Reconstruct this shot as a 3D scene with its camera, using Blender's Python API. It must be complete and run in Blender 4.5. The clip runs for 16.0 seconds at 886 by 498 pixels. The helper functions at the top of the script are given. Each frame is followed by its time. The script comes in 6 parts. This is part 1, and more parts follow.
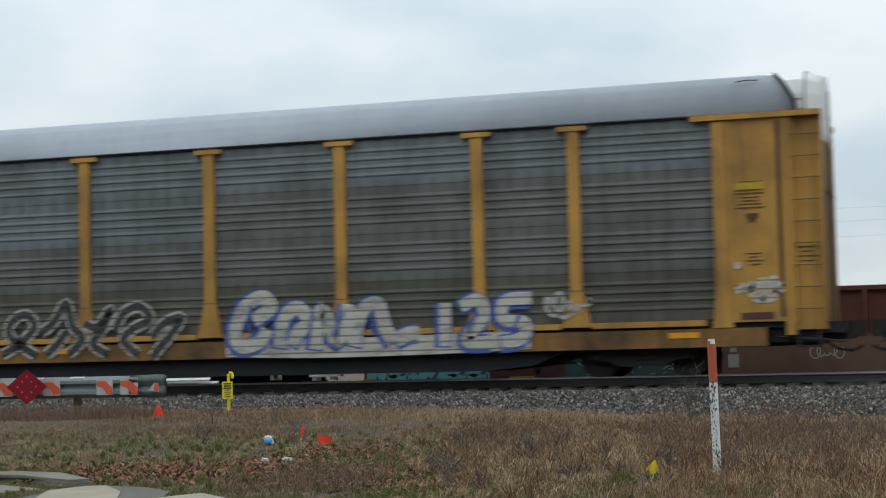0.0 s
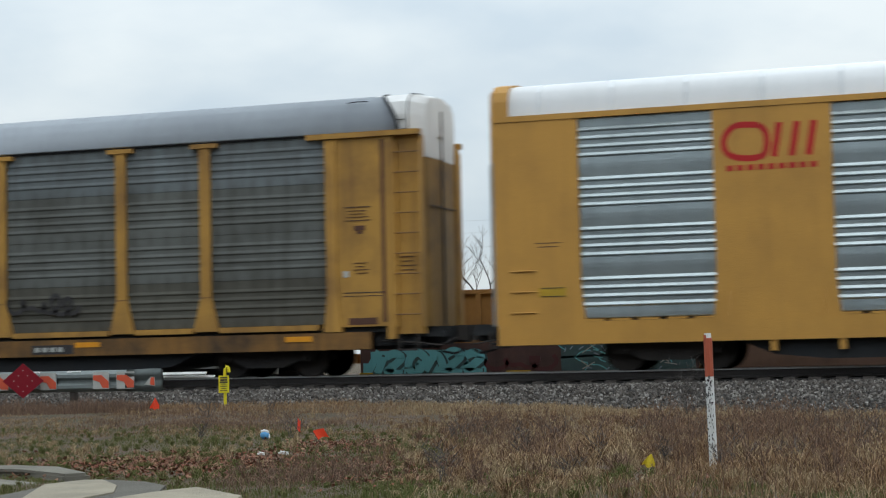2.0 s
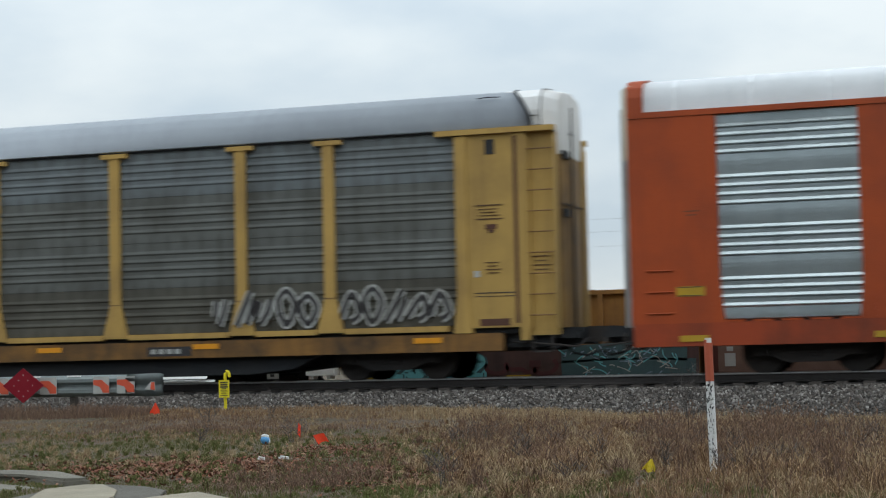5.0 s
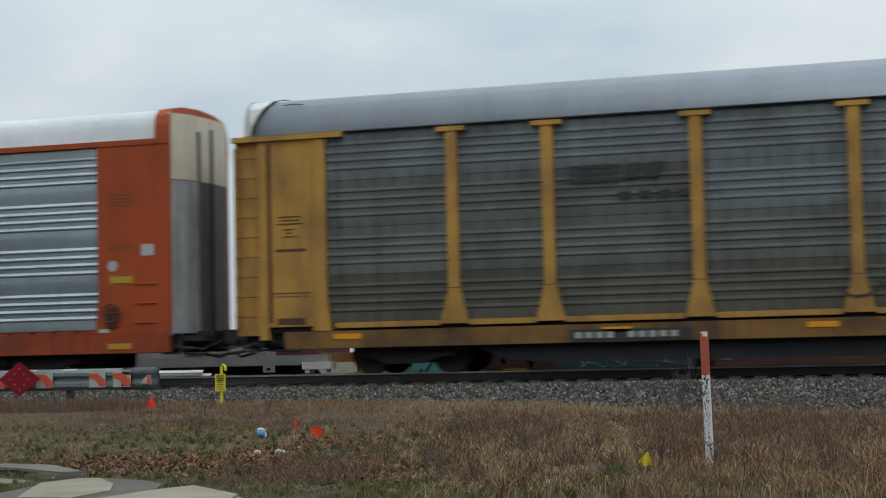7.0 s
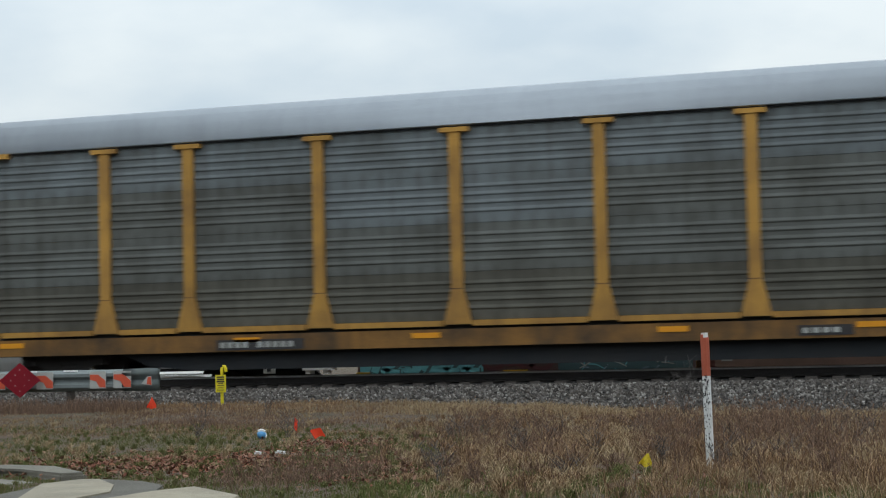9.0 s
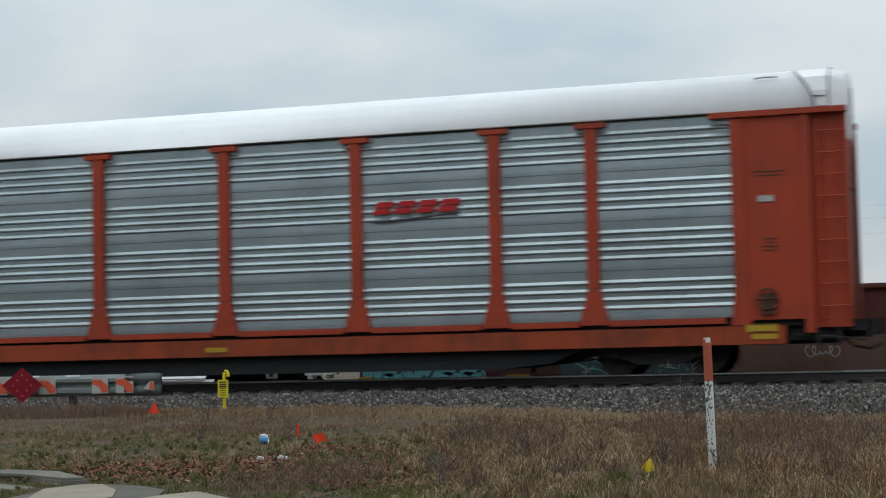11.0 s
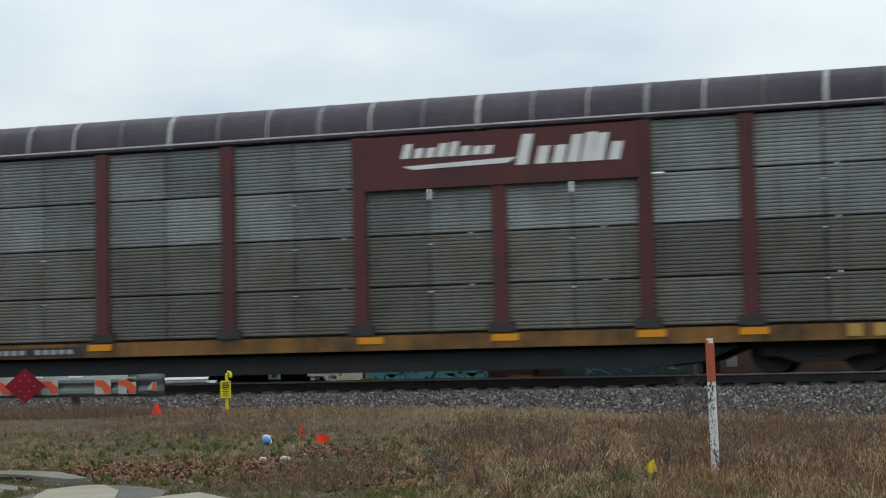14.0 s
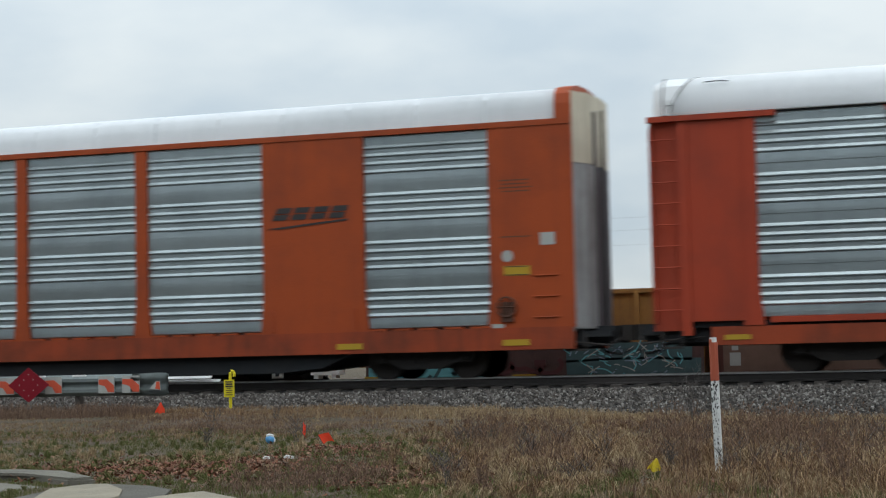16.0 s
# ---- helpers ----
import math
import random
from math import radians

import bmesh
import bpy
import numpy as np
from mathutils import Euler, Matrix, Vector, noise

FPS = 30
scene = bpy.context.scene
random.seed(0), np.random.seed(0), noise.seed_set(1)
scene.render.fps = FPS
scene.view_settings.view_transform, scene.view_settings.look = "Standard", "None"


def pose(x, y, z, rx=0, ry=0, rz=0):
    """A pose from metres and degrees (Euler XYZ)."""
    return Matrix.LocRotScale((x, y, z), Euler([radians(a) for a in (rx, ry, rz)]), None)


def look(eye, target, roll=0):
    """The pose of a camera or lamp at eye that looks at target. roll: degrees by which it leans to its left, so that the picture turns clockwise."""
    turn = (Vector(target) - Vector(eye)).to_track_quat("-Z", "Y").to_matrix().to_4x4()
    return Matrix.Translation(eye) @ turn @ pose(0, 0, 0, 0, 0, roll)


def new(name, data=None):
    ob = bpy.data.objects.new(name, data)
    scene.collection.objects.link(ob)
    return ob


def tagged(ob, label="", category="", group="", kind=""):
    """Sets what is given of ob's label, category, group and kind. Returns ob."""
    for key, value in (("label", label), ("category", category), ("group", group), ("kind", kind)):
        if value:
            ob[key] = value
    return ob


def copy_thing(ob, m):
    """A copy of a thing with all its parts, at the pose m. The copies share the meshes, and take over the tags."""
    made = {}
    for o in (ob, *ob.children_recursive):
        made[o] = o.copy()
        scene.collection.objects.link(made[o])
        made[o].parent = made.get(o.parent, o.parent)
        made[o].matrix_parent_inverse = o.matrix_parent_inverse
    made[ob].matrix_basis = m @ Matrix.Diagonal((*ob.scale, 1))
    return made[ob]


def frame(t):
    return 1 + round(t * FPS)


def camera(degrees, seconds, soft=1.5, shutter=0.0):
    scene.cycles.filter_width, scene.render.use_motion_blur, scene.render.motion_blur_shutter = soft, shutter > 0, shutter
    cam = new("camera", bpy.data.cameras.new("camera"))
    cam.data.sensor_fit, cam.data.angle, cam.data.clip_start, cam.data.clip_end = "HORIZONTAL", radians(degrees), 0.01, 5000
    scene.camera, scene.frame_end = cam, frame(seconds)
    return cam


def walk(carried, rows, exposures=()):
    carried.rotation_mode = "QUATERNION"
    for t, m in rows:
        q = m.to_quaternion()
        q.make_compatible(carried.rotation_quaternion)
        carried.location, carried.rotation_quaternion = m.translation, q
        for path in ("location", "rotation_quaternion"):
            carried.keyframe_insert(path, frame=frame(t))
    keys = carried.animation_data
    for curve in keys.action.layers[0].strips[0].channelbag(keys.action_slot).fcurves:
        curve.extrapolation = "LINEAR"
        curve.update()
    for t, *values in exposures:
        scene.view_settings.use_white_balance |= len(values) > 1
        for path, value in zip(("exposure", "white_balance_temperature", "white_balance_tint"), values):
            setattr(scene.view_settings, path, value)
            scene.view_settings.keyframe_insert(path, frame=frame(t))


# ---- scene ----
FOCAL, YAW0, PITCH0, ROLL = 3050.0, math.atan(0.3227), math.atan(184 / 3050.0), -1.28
EYE = Vector((0, -35.0, 1.25))
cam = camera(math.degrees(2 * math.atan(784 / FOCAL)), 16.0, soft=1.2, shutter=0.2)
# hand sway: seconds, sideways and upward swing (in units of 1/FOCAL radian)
SWAY = [(0.0, 12.3, 13.8), (0.5, 9.2, 13.8), (1.0, 6.1, -1.5), (1.5, 6.1, 0.0), (2.0, 6.1, 3.1), (2.5, 5.0, 3.1),
        (3.0, 6.1, 10.7), (3.6, 6.3, 10.0), (4.6, 6.5, 10.5), (5.5, 6.2, 12.3), (6.0, 1.5, -1.5), (6.5, 1.6, 1.6), (7.0, 0.0, 0.0),
        (7.5, 1.5, 1.6), (8.0, 3.0, 6.1), (8.5, 0.0, 0.0), (9.3, 1.5, 4.0), (10.2, 3.5, 8.0), (11.0, 4.6, 10.8), (11.5, 4.6, 12.2),
        (12.0, 1.6, 10.7), (12.5, 1.5, 0.0), (13.0, 4.6, 7.7), (13.5, 7.7, 12.3), (14.0, 9.2, 12.3), (14.5, 10.8, 4.6),
        (15.0, 12.3, 0.0), (15.5, 13.8, 6.2), (16.0, 15.3, 10.7)]


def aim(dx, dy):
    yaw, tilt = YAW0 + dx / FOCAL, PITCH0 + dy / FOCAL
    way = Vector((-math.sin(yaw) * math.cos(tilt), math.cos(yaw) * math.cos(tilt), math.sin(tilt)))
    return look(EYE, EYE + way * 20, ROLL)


# the clip's own small changes of brightness
EXPOSURE = [(0.0, .05), (2.0, .06), (2.5, 0.0), (3.0, -.24), (3.4, -.24), (5.3, .08), (6.0, .02), (7.0, -.18), (7.5, .02), (8.5, .06), (10.5, -.16), (11.0, -.22), (11.5, -.25), (12.0, -.15), (12.4, .06), (13.5, .05), (15.5, .05), (16.0, -.04)]
walk(cam, [(t, aim(dx, dy)) for t, dx, dy in SWAY], EXPOSURE)

# ---- light ----
RAIL = 0.85          # height of the rail's top over the road
world = bpy.data.worlds.new("overcast_sky")
scene.world = world
world.use_nodes = True
wn, wl = world.node_tree.nodes, world.node_tree.links
wn.clear()
sky = wn.new("ShaderNodeTexSky")
sky.sky_type, sky.sun_disc = "NISHITA", False
sky.sun_elevation, sky.sun_rotation = radians(58), radians(200)
coord = wn.new("ShaderNodeTexCoord")
stretch = wn.new("ShaderNodeMapping")
stretch.inputs["Scale"].default_value = (4.0, 4.0, 9.0)
stretch.inputs["Location"].default_value = (0.35, 0.1, 0.4)
clouds = wn.new("ShaderNodeTexNoise")
clouds.inputs["Scale"].default_value, clouds.inputs["Detail"].default_value = 1.6, 5.0
clouds.inputs["Roughness"].default_value = 0.45
ramp = wn.new("ShaderNodeValToRGB")
ramp.color_ramp.elements[0].position, ramp.color_ramp.elements[0].color = 0.36, (0.575, 0.675, 0.75, 1)
ramp.color_ramp.elements[1].position, ramp.color_ramp.elements[1].color = 0.62, (0.765, 0.835, 0.86, 1)
mix = wn.new("ShaderNodeMix")
mix.data_type = "RGBA"
mix.inputs[0].default_value = 0.93
bg = wn.new("ShaderNodeBackground")
bg.inputs["Strength"].default_value = 1.0
dim = wn.new("ShaderNodeVectorMath")
dim.operation = "SCALE"
dim.inputs[3].default_value = 0.1
out = wn.new("ShaderNodeOutputWorld")
wl.new(coord.outputs["Generated"], stretch.inputs["Vector"])
wl.new(stretch.outputs["Vector"], clouds.inputs["Vector"])
wl.new(clouds.outputs["Fac"], ramp.inputs["Fac"])
wl.new(sky.outputs["Color"], dim.inputs[0])
wl.new(dim.outputs[0], mix.inputs[6])
wl.new(ramp.outputs["Color"], mix.inputs[7])
# an overcast sky is brighter overhead than at the horizon
split = wn.new("ShaderNodeSeparateXYZ")
lift = wn.new("ShaderNodeMapRange")
for i, v in ((1, 0.02), (2, 0.9), (3, 0.86), (4, 2.15)):
    lift.inputs[i].default_value = v
glow = wn.new("ShaderNodeVectorMath")
glow.operation = "SCALE"
wl.new(coord.outputs["Generated"], split.inputs[0])
wl.new(split.outputs[2], lift.inputs[0])
wl.new(mix.outputs[2], glow.inputs[0])
wl.new(lift.outputs[0], glow.inputs[3])
wl.new(glow.outputs[0], bg.inputs["Color"])
wl.new(bg.outputs[0], out.inputs[0])

sun = new("sun", bpy.data.lights.new("sun", "SUN"))
sun.data.energy, sun.data.angle, sun.data.color = 0.40, radians(40), (1.0, 0.97, 0.93)
sun.matrix_world = look((7, -22, 38), (0, 0, 0))


# ---- materials ----
def nodes_of(name):
    m = bpy.data.materials.new(name)
    m.use_nodes = True
    nt = m.node_tree
    return m, nt, nt.nodes["Principled BSDF"]


def node(nt, kind, **sets):
    n = nt.nodes.new(kind)
    for k, v in sets.items():
        n.inputs[k].default_value = v
    return n


def blend(nt, fac, a, b):
    """Mix two colours (sockets or values) by a socket or number."""
    m = nt.nodes.new("ShaderNodeMix")
    m.data_type = "RGBA"
    for i, v in ((0, fac), (6, a), (7, b)):
        if isinstance(v, (int, float)):
            m.inputs[i].default_value = v
        elif isinstance(v, tuple):
            m.inputs[i].default_value = (*v, 1)
        else:
            nt.links.new(v, m.inputs[i])
    return m.outputs[2]


def noise_fac(nt, scale, lo, hi, stretch=(1, 1, 1), detail=4.0, rough=0.6, where="Object"):
    tc = nt.nodes.new("ShaderNodeTexCoord")
    mp = nt.nodes.new("ShaderNodeMapping")
    mp.inputs["Scale"].default_value = stretch
    nz = node(nt, "ShaderNodeTexNoise", Scale=scale, Detail=detail, Roughness=rough)
    mr = node(nt, "ShaderNodeMapRange")
    mr.inputs[1].default_value, mr.inputs[2].default_value = lo, hi
    nt.links.new(tc.outputs[where], mp.inputs["Vector"])
    nt.links.new(mp.outputs[0], nz.inputs["Vector"])
    nt.links.new(nz.outputs["Fac"], mr.inputs[0])
    return mr.outputs[0]


def dotted(nt, c, dark):
    """Rows of punched holes in the shallow pans of a pressed sheet."""
    tc = nt.nodes.new("ShaderNodeTexCoord")
    sp = nt.nodes.new("ShaderNodeSeparateXYZ")
    nt.links.new(tc.outputs["Object"], sp.inputs[0])
    def op(kind, a, b):
        n = nt.nodes.new("ShaderNodeMath")
        n.operation = kind
        for i, v in enumerate((a, b)):
            if isinstance(v, (int, float)):
                n.inputs[i].default_value = v
            else:
                nt.links.new(v, n.inputs[i])
        return n.outputs[0]
    sx = op("SINE", op("MULTIPLY", sp.outputs[0], 15.5), 0)
    sz = op("SINE", op("ADD", op("MULTIPLY", sp.outputs[2], 6.347), 1.15), 0)
    f = op("MULTIPLY", op("MAXIMUM", sx, 0), op("MAXIMUM", sz, 0))
    return blend(nt, op("MULTIPLY", f, 0.38), c, dark)


def rib_shade_wear(nt):
    """Spray paint's alpha: open stripes stand for the shade under the ribs, thin patches for wear."""
    tc = nt.nodes.new("ShaderNodeTexCoord")
    sp = nt.nodes.new("ShaderNodeSeparateXYZ")
    nt.links.new(tc.outputs["Object"], sp.inputs[0])
    turn = node(nt, "ShaderNodeMath")
    turn.operation = "MULTIPLY_ADD"
    turn.inputs[1].default_value, turn.inputs[2].default_value = 2 * math.pi / 0.17, math.pi / 2 - 1.305 * 2 * math.pi / 0.17
    nt.links.new(sp.outputs[2], turn.inputs[0])
    wave = node(nt, "ShaderNodeMath")
    wave.operation = "SINE"
    nt.links.new(turn.outputs[0], wave.inputs[0])
    gap = node(nt, "ShaderNodeMapRange")
    for i, v in ((1, 0.60), (2, 0.98), (3, 0.0), (4, 0.65)):
        gap.inputs[i].default_value = v
    nt.links.new(wave.outputs[0], gap.inputs[0])
    thin = noise_fac(nt, 2.2, 0.50, 0.9, (1, 1, 3))
    both = node(nt, "ShaderNodeMath")
    both.operation = "MAXIMUM"
    nt.links.new(gap.outputs[0], both.inputs[0])
    nt.links.new(thin, both.inputs[1])
    keep = node(nt, "ShaderNodeMath")
    keep.operation = "SUBTRACT"
    keep.use_clamp = True
    keep.inputs[0].default_value = 1.0
    nt.links.new(both.outputs[0], keep.inputs[1])
    return keep.outputs[0]


def surface(name, base, dirt, amount=0.5, rough=0.6, metal=0.0, streak=0.35, grain=0.15, bump=0.15, fine=30.0, tint=None, spread=0.0, holes=False, flecks=None, worn=False):
    """Painted or bare surface: base colour, dirt in blotches, vertical streaks and fine grain."""
    m, nt, p = nodes_of(name)
    blot = noise_fac(nt, 0.9, 0.42, 0.72)
    runs = noise_fac(nt, 1.0, 0.5, 0.75, (5.0, 5.0, 0.25))
    gr = noise_fac(nt, fine, 0.35, 0.7)
    s1 = node(nt, "ShaderNodeMath")
    s1.operation = "MULTIPLY"
    nt.links.new(blot, s1.inputs[0])
    s1.inputs[1].default_value = amount
    c = blend(nt, s1.outputs[0], base, tint or dirt)
    s2 = node(nt, "ShaderNodeMath")
    s2.operation = "MULTIPLY"
    nt.links.new(runs, s2.inputs[0])
    s2.inputs[1].default_value = streak
    c = blend(nt, s2.outputs[0], c, dirt)
    s3 = node(nt, "ShaderNodeMath")
    s3.operation = "MULTIPLY"
    nt.links.new(gr, s3.inputs[0])
    s3.inputs[1].default_value = grain
    c = blend(nt, s3.outputs[0], c, dirt)
    if flecks:
        fl = noise_fac(nt, 5.0, 0.60, 0.72, (1.0, 1.0, 3.0), 6.0, 0.75)
        c = blend(nt, fl, c, flecks)
    if holes:
        c = dotted(nt, c, dirt)
    if spread:
        info = nt.nodes.new("ShaderNodeObjectInfo")
        hs = nt.nodes.new("ShaderNodeHueSaturation")
        mr = node(nt, "ShaderNodeMapRange")
        mr.inputs[3].default_value, mr.inputs[4].default_value = 1 - spread, 1 + spread
        nt.links.new(info.outputs["Random"], mr.inputs[0])
        nt.links.new(mr.outputs[0], hs.inputs["Value"])
        nt.links.new(c, hs.inputs["Color"])
        c = hs.outputs[0]
    nt.links.new(c, p.inputs["Base Color"])
    # alpha stripes imitate rib shadows on the flat spray sheets
    if worn:
        nt.links.new(rib_shade_wear(nt), p.inputs["Alpha"])
    p.inputs["Roughness"].default_value, p.inputs["Metallic"].default_value = rough, metal
    p.inputs["Specular IOR Level"].default_value = 0.25
    if bump:
        b = node(nt, "ShaderNodeBump", Strength=bump, Distance=0.02)
        nt.links.new(gr, b.inputs["Height"])
        nt.links.new(b.outputs[0], p.inputs["Normal"])
    return m


def island(name, colours, rough=0.9, bump=0.0):
    """Loose stuff: each piece takes its own colour from a ramp."""
    m, nt, p = nodes_of(name)
    geo = nt.nodes.new("ShaderNodeNewGeometry")
    r = nt.nodes.new("ShaderNodeValToRGB")
    r.color_ramp.elements.remove(r.color_ramp.elements[1])
    for i, c in enumerate(colours):
        e = r.color_ramp.elements[0] if i == 0 else r.color_ramp.elements.new(i / (len(colours) - 1))
        e.position, e.color = i / (len(colours) - 1), (*c, 1)
    nt.links.new(geo.outputs["Random Per Island"], r.inputs[0])
    nt.links.new(r.outputs[0], p.inputs["Base Color"])
    p.inputs["Roughness"].default_value = rough
    p.inputs["Specular IOR Level"].default_value = 0.2
    return m


YELLOW = surface("aged_yellow_paint", (0.47, 0.255, 0.055), (0.15, 0.080, 0.036), 0.75, 0.6, streak=0.5, spread=0.08)
YELLOW_DULL = surface("dull_yellow_paint", (0.31, 0.155, 0.035), (0.085, 0.045, 0.022), 0.85, 0.65, streak=0.6, spread=0.12)
YELLOW_PALE = surface("pale_yellow_paint", (0.47, 0.30, 0.085), (0.18, 0.11, 0.05), 0.5, 0.6, spread=0.06)
YELLOW_CLEAN = surface("clean_ochre_paint", (0.52, 0.275, 0.062), (0.28, 0.15, 0.045), 0.4, 0.45, streak=0.2)
ORANGE = surface("orange_paint", (0.375, 0.066, 0.015), (0.19, 0.04, 0.018), 0.6, 0.55, streak=0.25)
RED_ORANGE = surface("red_orange_paint", (0.375, 0.050, 0.020), (0.20, 0.038, 0.022), 0.6, 0.55, streak=0.25)
MAROON = surface("faded_maroon_paint", (0.098, 0.031, 0.033), (0.05, 0.03, 0.031), 0.6, 0.65, spread=0.08)
MAROON_ROOF = surface("chipped_maroon_roof", (0.045, 0.034, 0.048), (0.12, 0.10, 0.11), 0.3, 0.55, streak=0.3, flecks=(0.16, 0.145, 0.15))
# upper sheets: the sky's blue reflection is mixed into this base colour
PANEL_DIRTY = surface("dirty_galvanised_sky_tint", (0.150, 0.172, 0.181), (0.066, 0.067, 0.062), 0.65, 0.65, metal=0.0, streak=0.5, grain=0.3, spread=0.10, holes=True)
PANEL_GRIMY = surface("grimy_green_grey_panel", (0.128, 0.145, 0.146), (0.056, 0.056, 0.048), 0.65, 0.68, streak=0.5, grain=0.3, spread=0.10, holes=True)
# lower sheets: brown dust, with each tier stepped darker towards the bottom
PANEL_MID = surface("mid_tone_dusted_panel", (0.124, 0.131, 0.124), (0.052, 0.050, 0.041), 0.65, 0.68, streak=0.45, grain=0.3, spread=0.08, holes=True)
# lower slat tiers: browner, and set darker than the upper ones
PANEL_WORN_BROWN = surface("dark_brown_worn_slat_panel", (0.128, 0.127, 0.112), (0.058, 0.053, 0.042), 0.6, 0.65, streak=0.5, grain=0.35, spread=0.2, flecks=(0.25, 0.245, 0.225))
YELLOW_SOOT = surface("sooty_yellow_door", (0.37, 0.21, 0.058), (0.075, 0.055, 0.04), 0.7, 0.65, streak=0.7, grain=0.3)
STENCIL = surface("brown_black_stencil", (0.10, 0.055, 0.030), (0.07, 0.045, 0.03), 0.4, 0.6)
PANEL_DUSTY_DARK = surface("dark_brown_dusted_panel", (0.098, 0.095, 0.078), (0.042, 0.038, 0.030), 0.65, 0.7, streak=0.45, grain=0.3, spread=0.08, holes=True)
END_GREY = surface("dull_grey_end_frame", (0.24, 0.25, 0.255), (0.10, 0.095, 0.09), 0.6, 0.6, streak=0.6)
ORANGE_SILL = surface("grimy_orange_sill", (0.33, 0.055, 0.018), (0.10, 0.032, 0.018), 0.7, 0.6, streak=0.5)
# rungs coloured dark to carry the thin shadows they show as
RUNG = surface("shadow_dark_rung", (0.20, 0.105, 0.04), (0.08, 0.05, 0.03), 0.6, 0.6)
YELLOW_SILL = surface("grimy_yellow_sill", (0.25, 0.125, 0.034), (0.048, 0.034, 0.023), 1.0, 0.7, streak=0.55, grain=0.3)
WHITE_END = surface("weathered_white_door_top", (0.76, 0.765, 0.76), (0.40, 0.37, 0.33), 0.35, 0.6, streak=0.45)
CREAM_END = surface("weathered_cream_door_top", (0.66, 0.60, 0.47), (0.32, 0.26, 0.19), 0.4, 0.6, streak=0.45)
DOOR_MAUVE = surface("dull_mauve_grey_door", (0.135, 0.12, 0.13), (0.06, 0.052, 0.055), 0.6, 0.65, streak=0.5)
RUST_AND_SHADE = surface("dark_rust_and_shade", (0.105, 0.048, 0.032), (0.045, 0.028, 0.022), 0.6, 0.75)
ASPHALT = surface("cracked_grey_asphalt", (0.15, 0.14, 0.12), (0.08, 0.073, 0.06), 0.6, 0.95, bump=0.6, fine=50)
PANEL_CLEAN = surface("galvanised_panel", (0.38, 0.435, 0.45), (0.225, 0.262, 0.272), 0.5, 0.29, metal=0.78, streak=0.25, grain=0.2, spread=0.06)
PANEL_BLUE = surface("newer_blue_grey_panel", (0.29, 0.36, 0.43), (0.19, 0.24, 0.29), 0.4, 0.32, metal=0.8, streak=0.2)
PANEL_WORN = surface("worn_grey_slat_panel", (0.205, 0.222, 0.222), (0.085, 0.086, 0.076), 0.6, 0.6, metal=0.1, streak=0.5, grain=0.35, spread=0.28, flecks=(0.30, 0.305, 0.29))
ROOF_GREY = surface("grey_roof_sheet", (0.32, 0.35, 0.385), (0.23, 0.25, 0.28), 0.4, 0.55, metal=0.0, streak=0.35)
ROOF_WHITE = surface("white_roof_sheet", (0.79, 0.81, 0.83), (0.58, 0.61, 0.63), 0.4, 0.5, streak=0.3)
ROOF_FRESH = surface("fresh_white_roof_sheet", (0.88, 0.89, 0.90), (0.72, 0.74, 0.75), 0.35, 0.5, streak=0.25)
CAP_PALE = surface("pale_weathered_cap", (0.62, 0.60, 0.57), (0.25, 0.22, 0.19), 0.5, 0.6, streak=0.5)
DOOR_GREY = surface("streaked_grey_door", (0.42, 0.43, 0.43), (0.12, 0.10, 0.09), 0.6, 0.6, streak=0.7)
DOOR_DARK = surface("dark_brown_streaked_sheet", (0.10, 0.055, 0.05), (0.03, 0.025, 0.025), 0.6, 0.7, streak=0.5)
BLACK = surface("sooty_black_steel", (0.021, 0.024, 0.028), (0.036, 0.034, 0.032), 0.5, 0.7)
TRUCK = surface("rusty_dark_truck", (0.036, 0.034, 0.034), (0.06, 0.047, 0.038), 0.5, 0.75)
STEEL = surface("worn_rail_steel", (0.55, 0.55, 0.55), (0.3, 0.28, 0.26), 0.4, 0.35, metal=0.8)
RAILRUST = surface("rusty_rail_side", (0.055, 0.049, 0.047), (0.034, 0.030, 0.029), 0.5, 0.85)
TIE = surface("tarred_timber", (0.085, 0.074, 0.066), (0.05, 0.043, 0.039), 0.5, 0.9, bump=0.5)
REFLECT = surface("amber_reflector", (0.72, 0.30, 0.02), (0.5, 0.2, 0.02), 0.3, 0.4)
DECAL_YEL = surface("yellow_placard", (0.46, 0.29, 0.025), (0.25, 0.16, 0.03), 0.3, 0.5)
WHITE = surface("white_paint", (0.72, 0.73, 0.72), (0.4, 0.38, 0.34), 0.35, 0.55)
WHITE_DIM = surface("dim_white_paint", (0.42, 0.43, 0.41), (0.25, 0.24, 0.21), 0.5, 0.6)
DARKMARK = surface("dark_marking", (0.035, 0.033, 0.035), (0.06, 0.055, 0.05), 0.4, 0.6)
BLUE = surface("spray_blue", (0.06, 0.12, 0.42), (0.05, 0.08, 0.25), 0.3, 0.6)
TAG_BLUE = surface("worn_spray_blue", (0.06, 0.11, 0.36), (0.05, 0.08, 0.22), 0.3, 0.6, worn=True)
TAG_PALE = surface("worn_spray_grey", (0.40, 0.40, 0.37), (0.22, 0.21, 0.18), 0.5, 0.65, worn=True)
TAG_DARK = surface("worn_spray_black", (0.035, 0.034, 0.034), (0.06, 0.055, 0.05), 0.4, 0.65, worn=True)
EMBLEM = surface("emblem_blue", (0.05, 0.08, 0.11), (0.05, 0.07, 0.1), 0.3, 0.5)
RED = surface("signal_red", (0.46, 0.02, 0.02), (0.3, 0.02, 0.02), 0.4, 0.5)
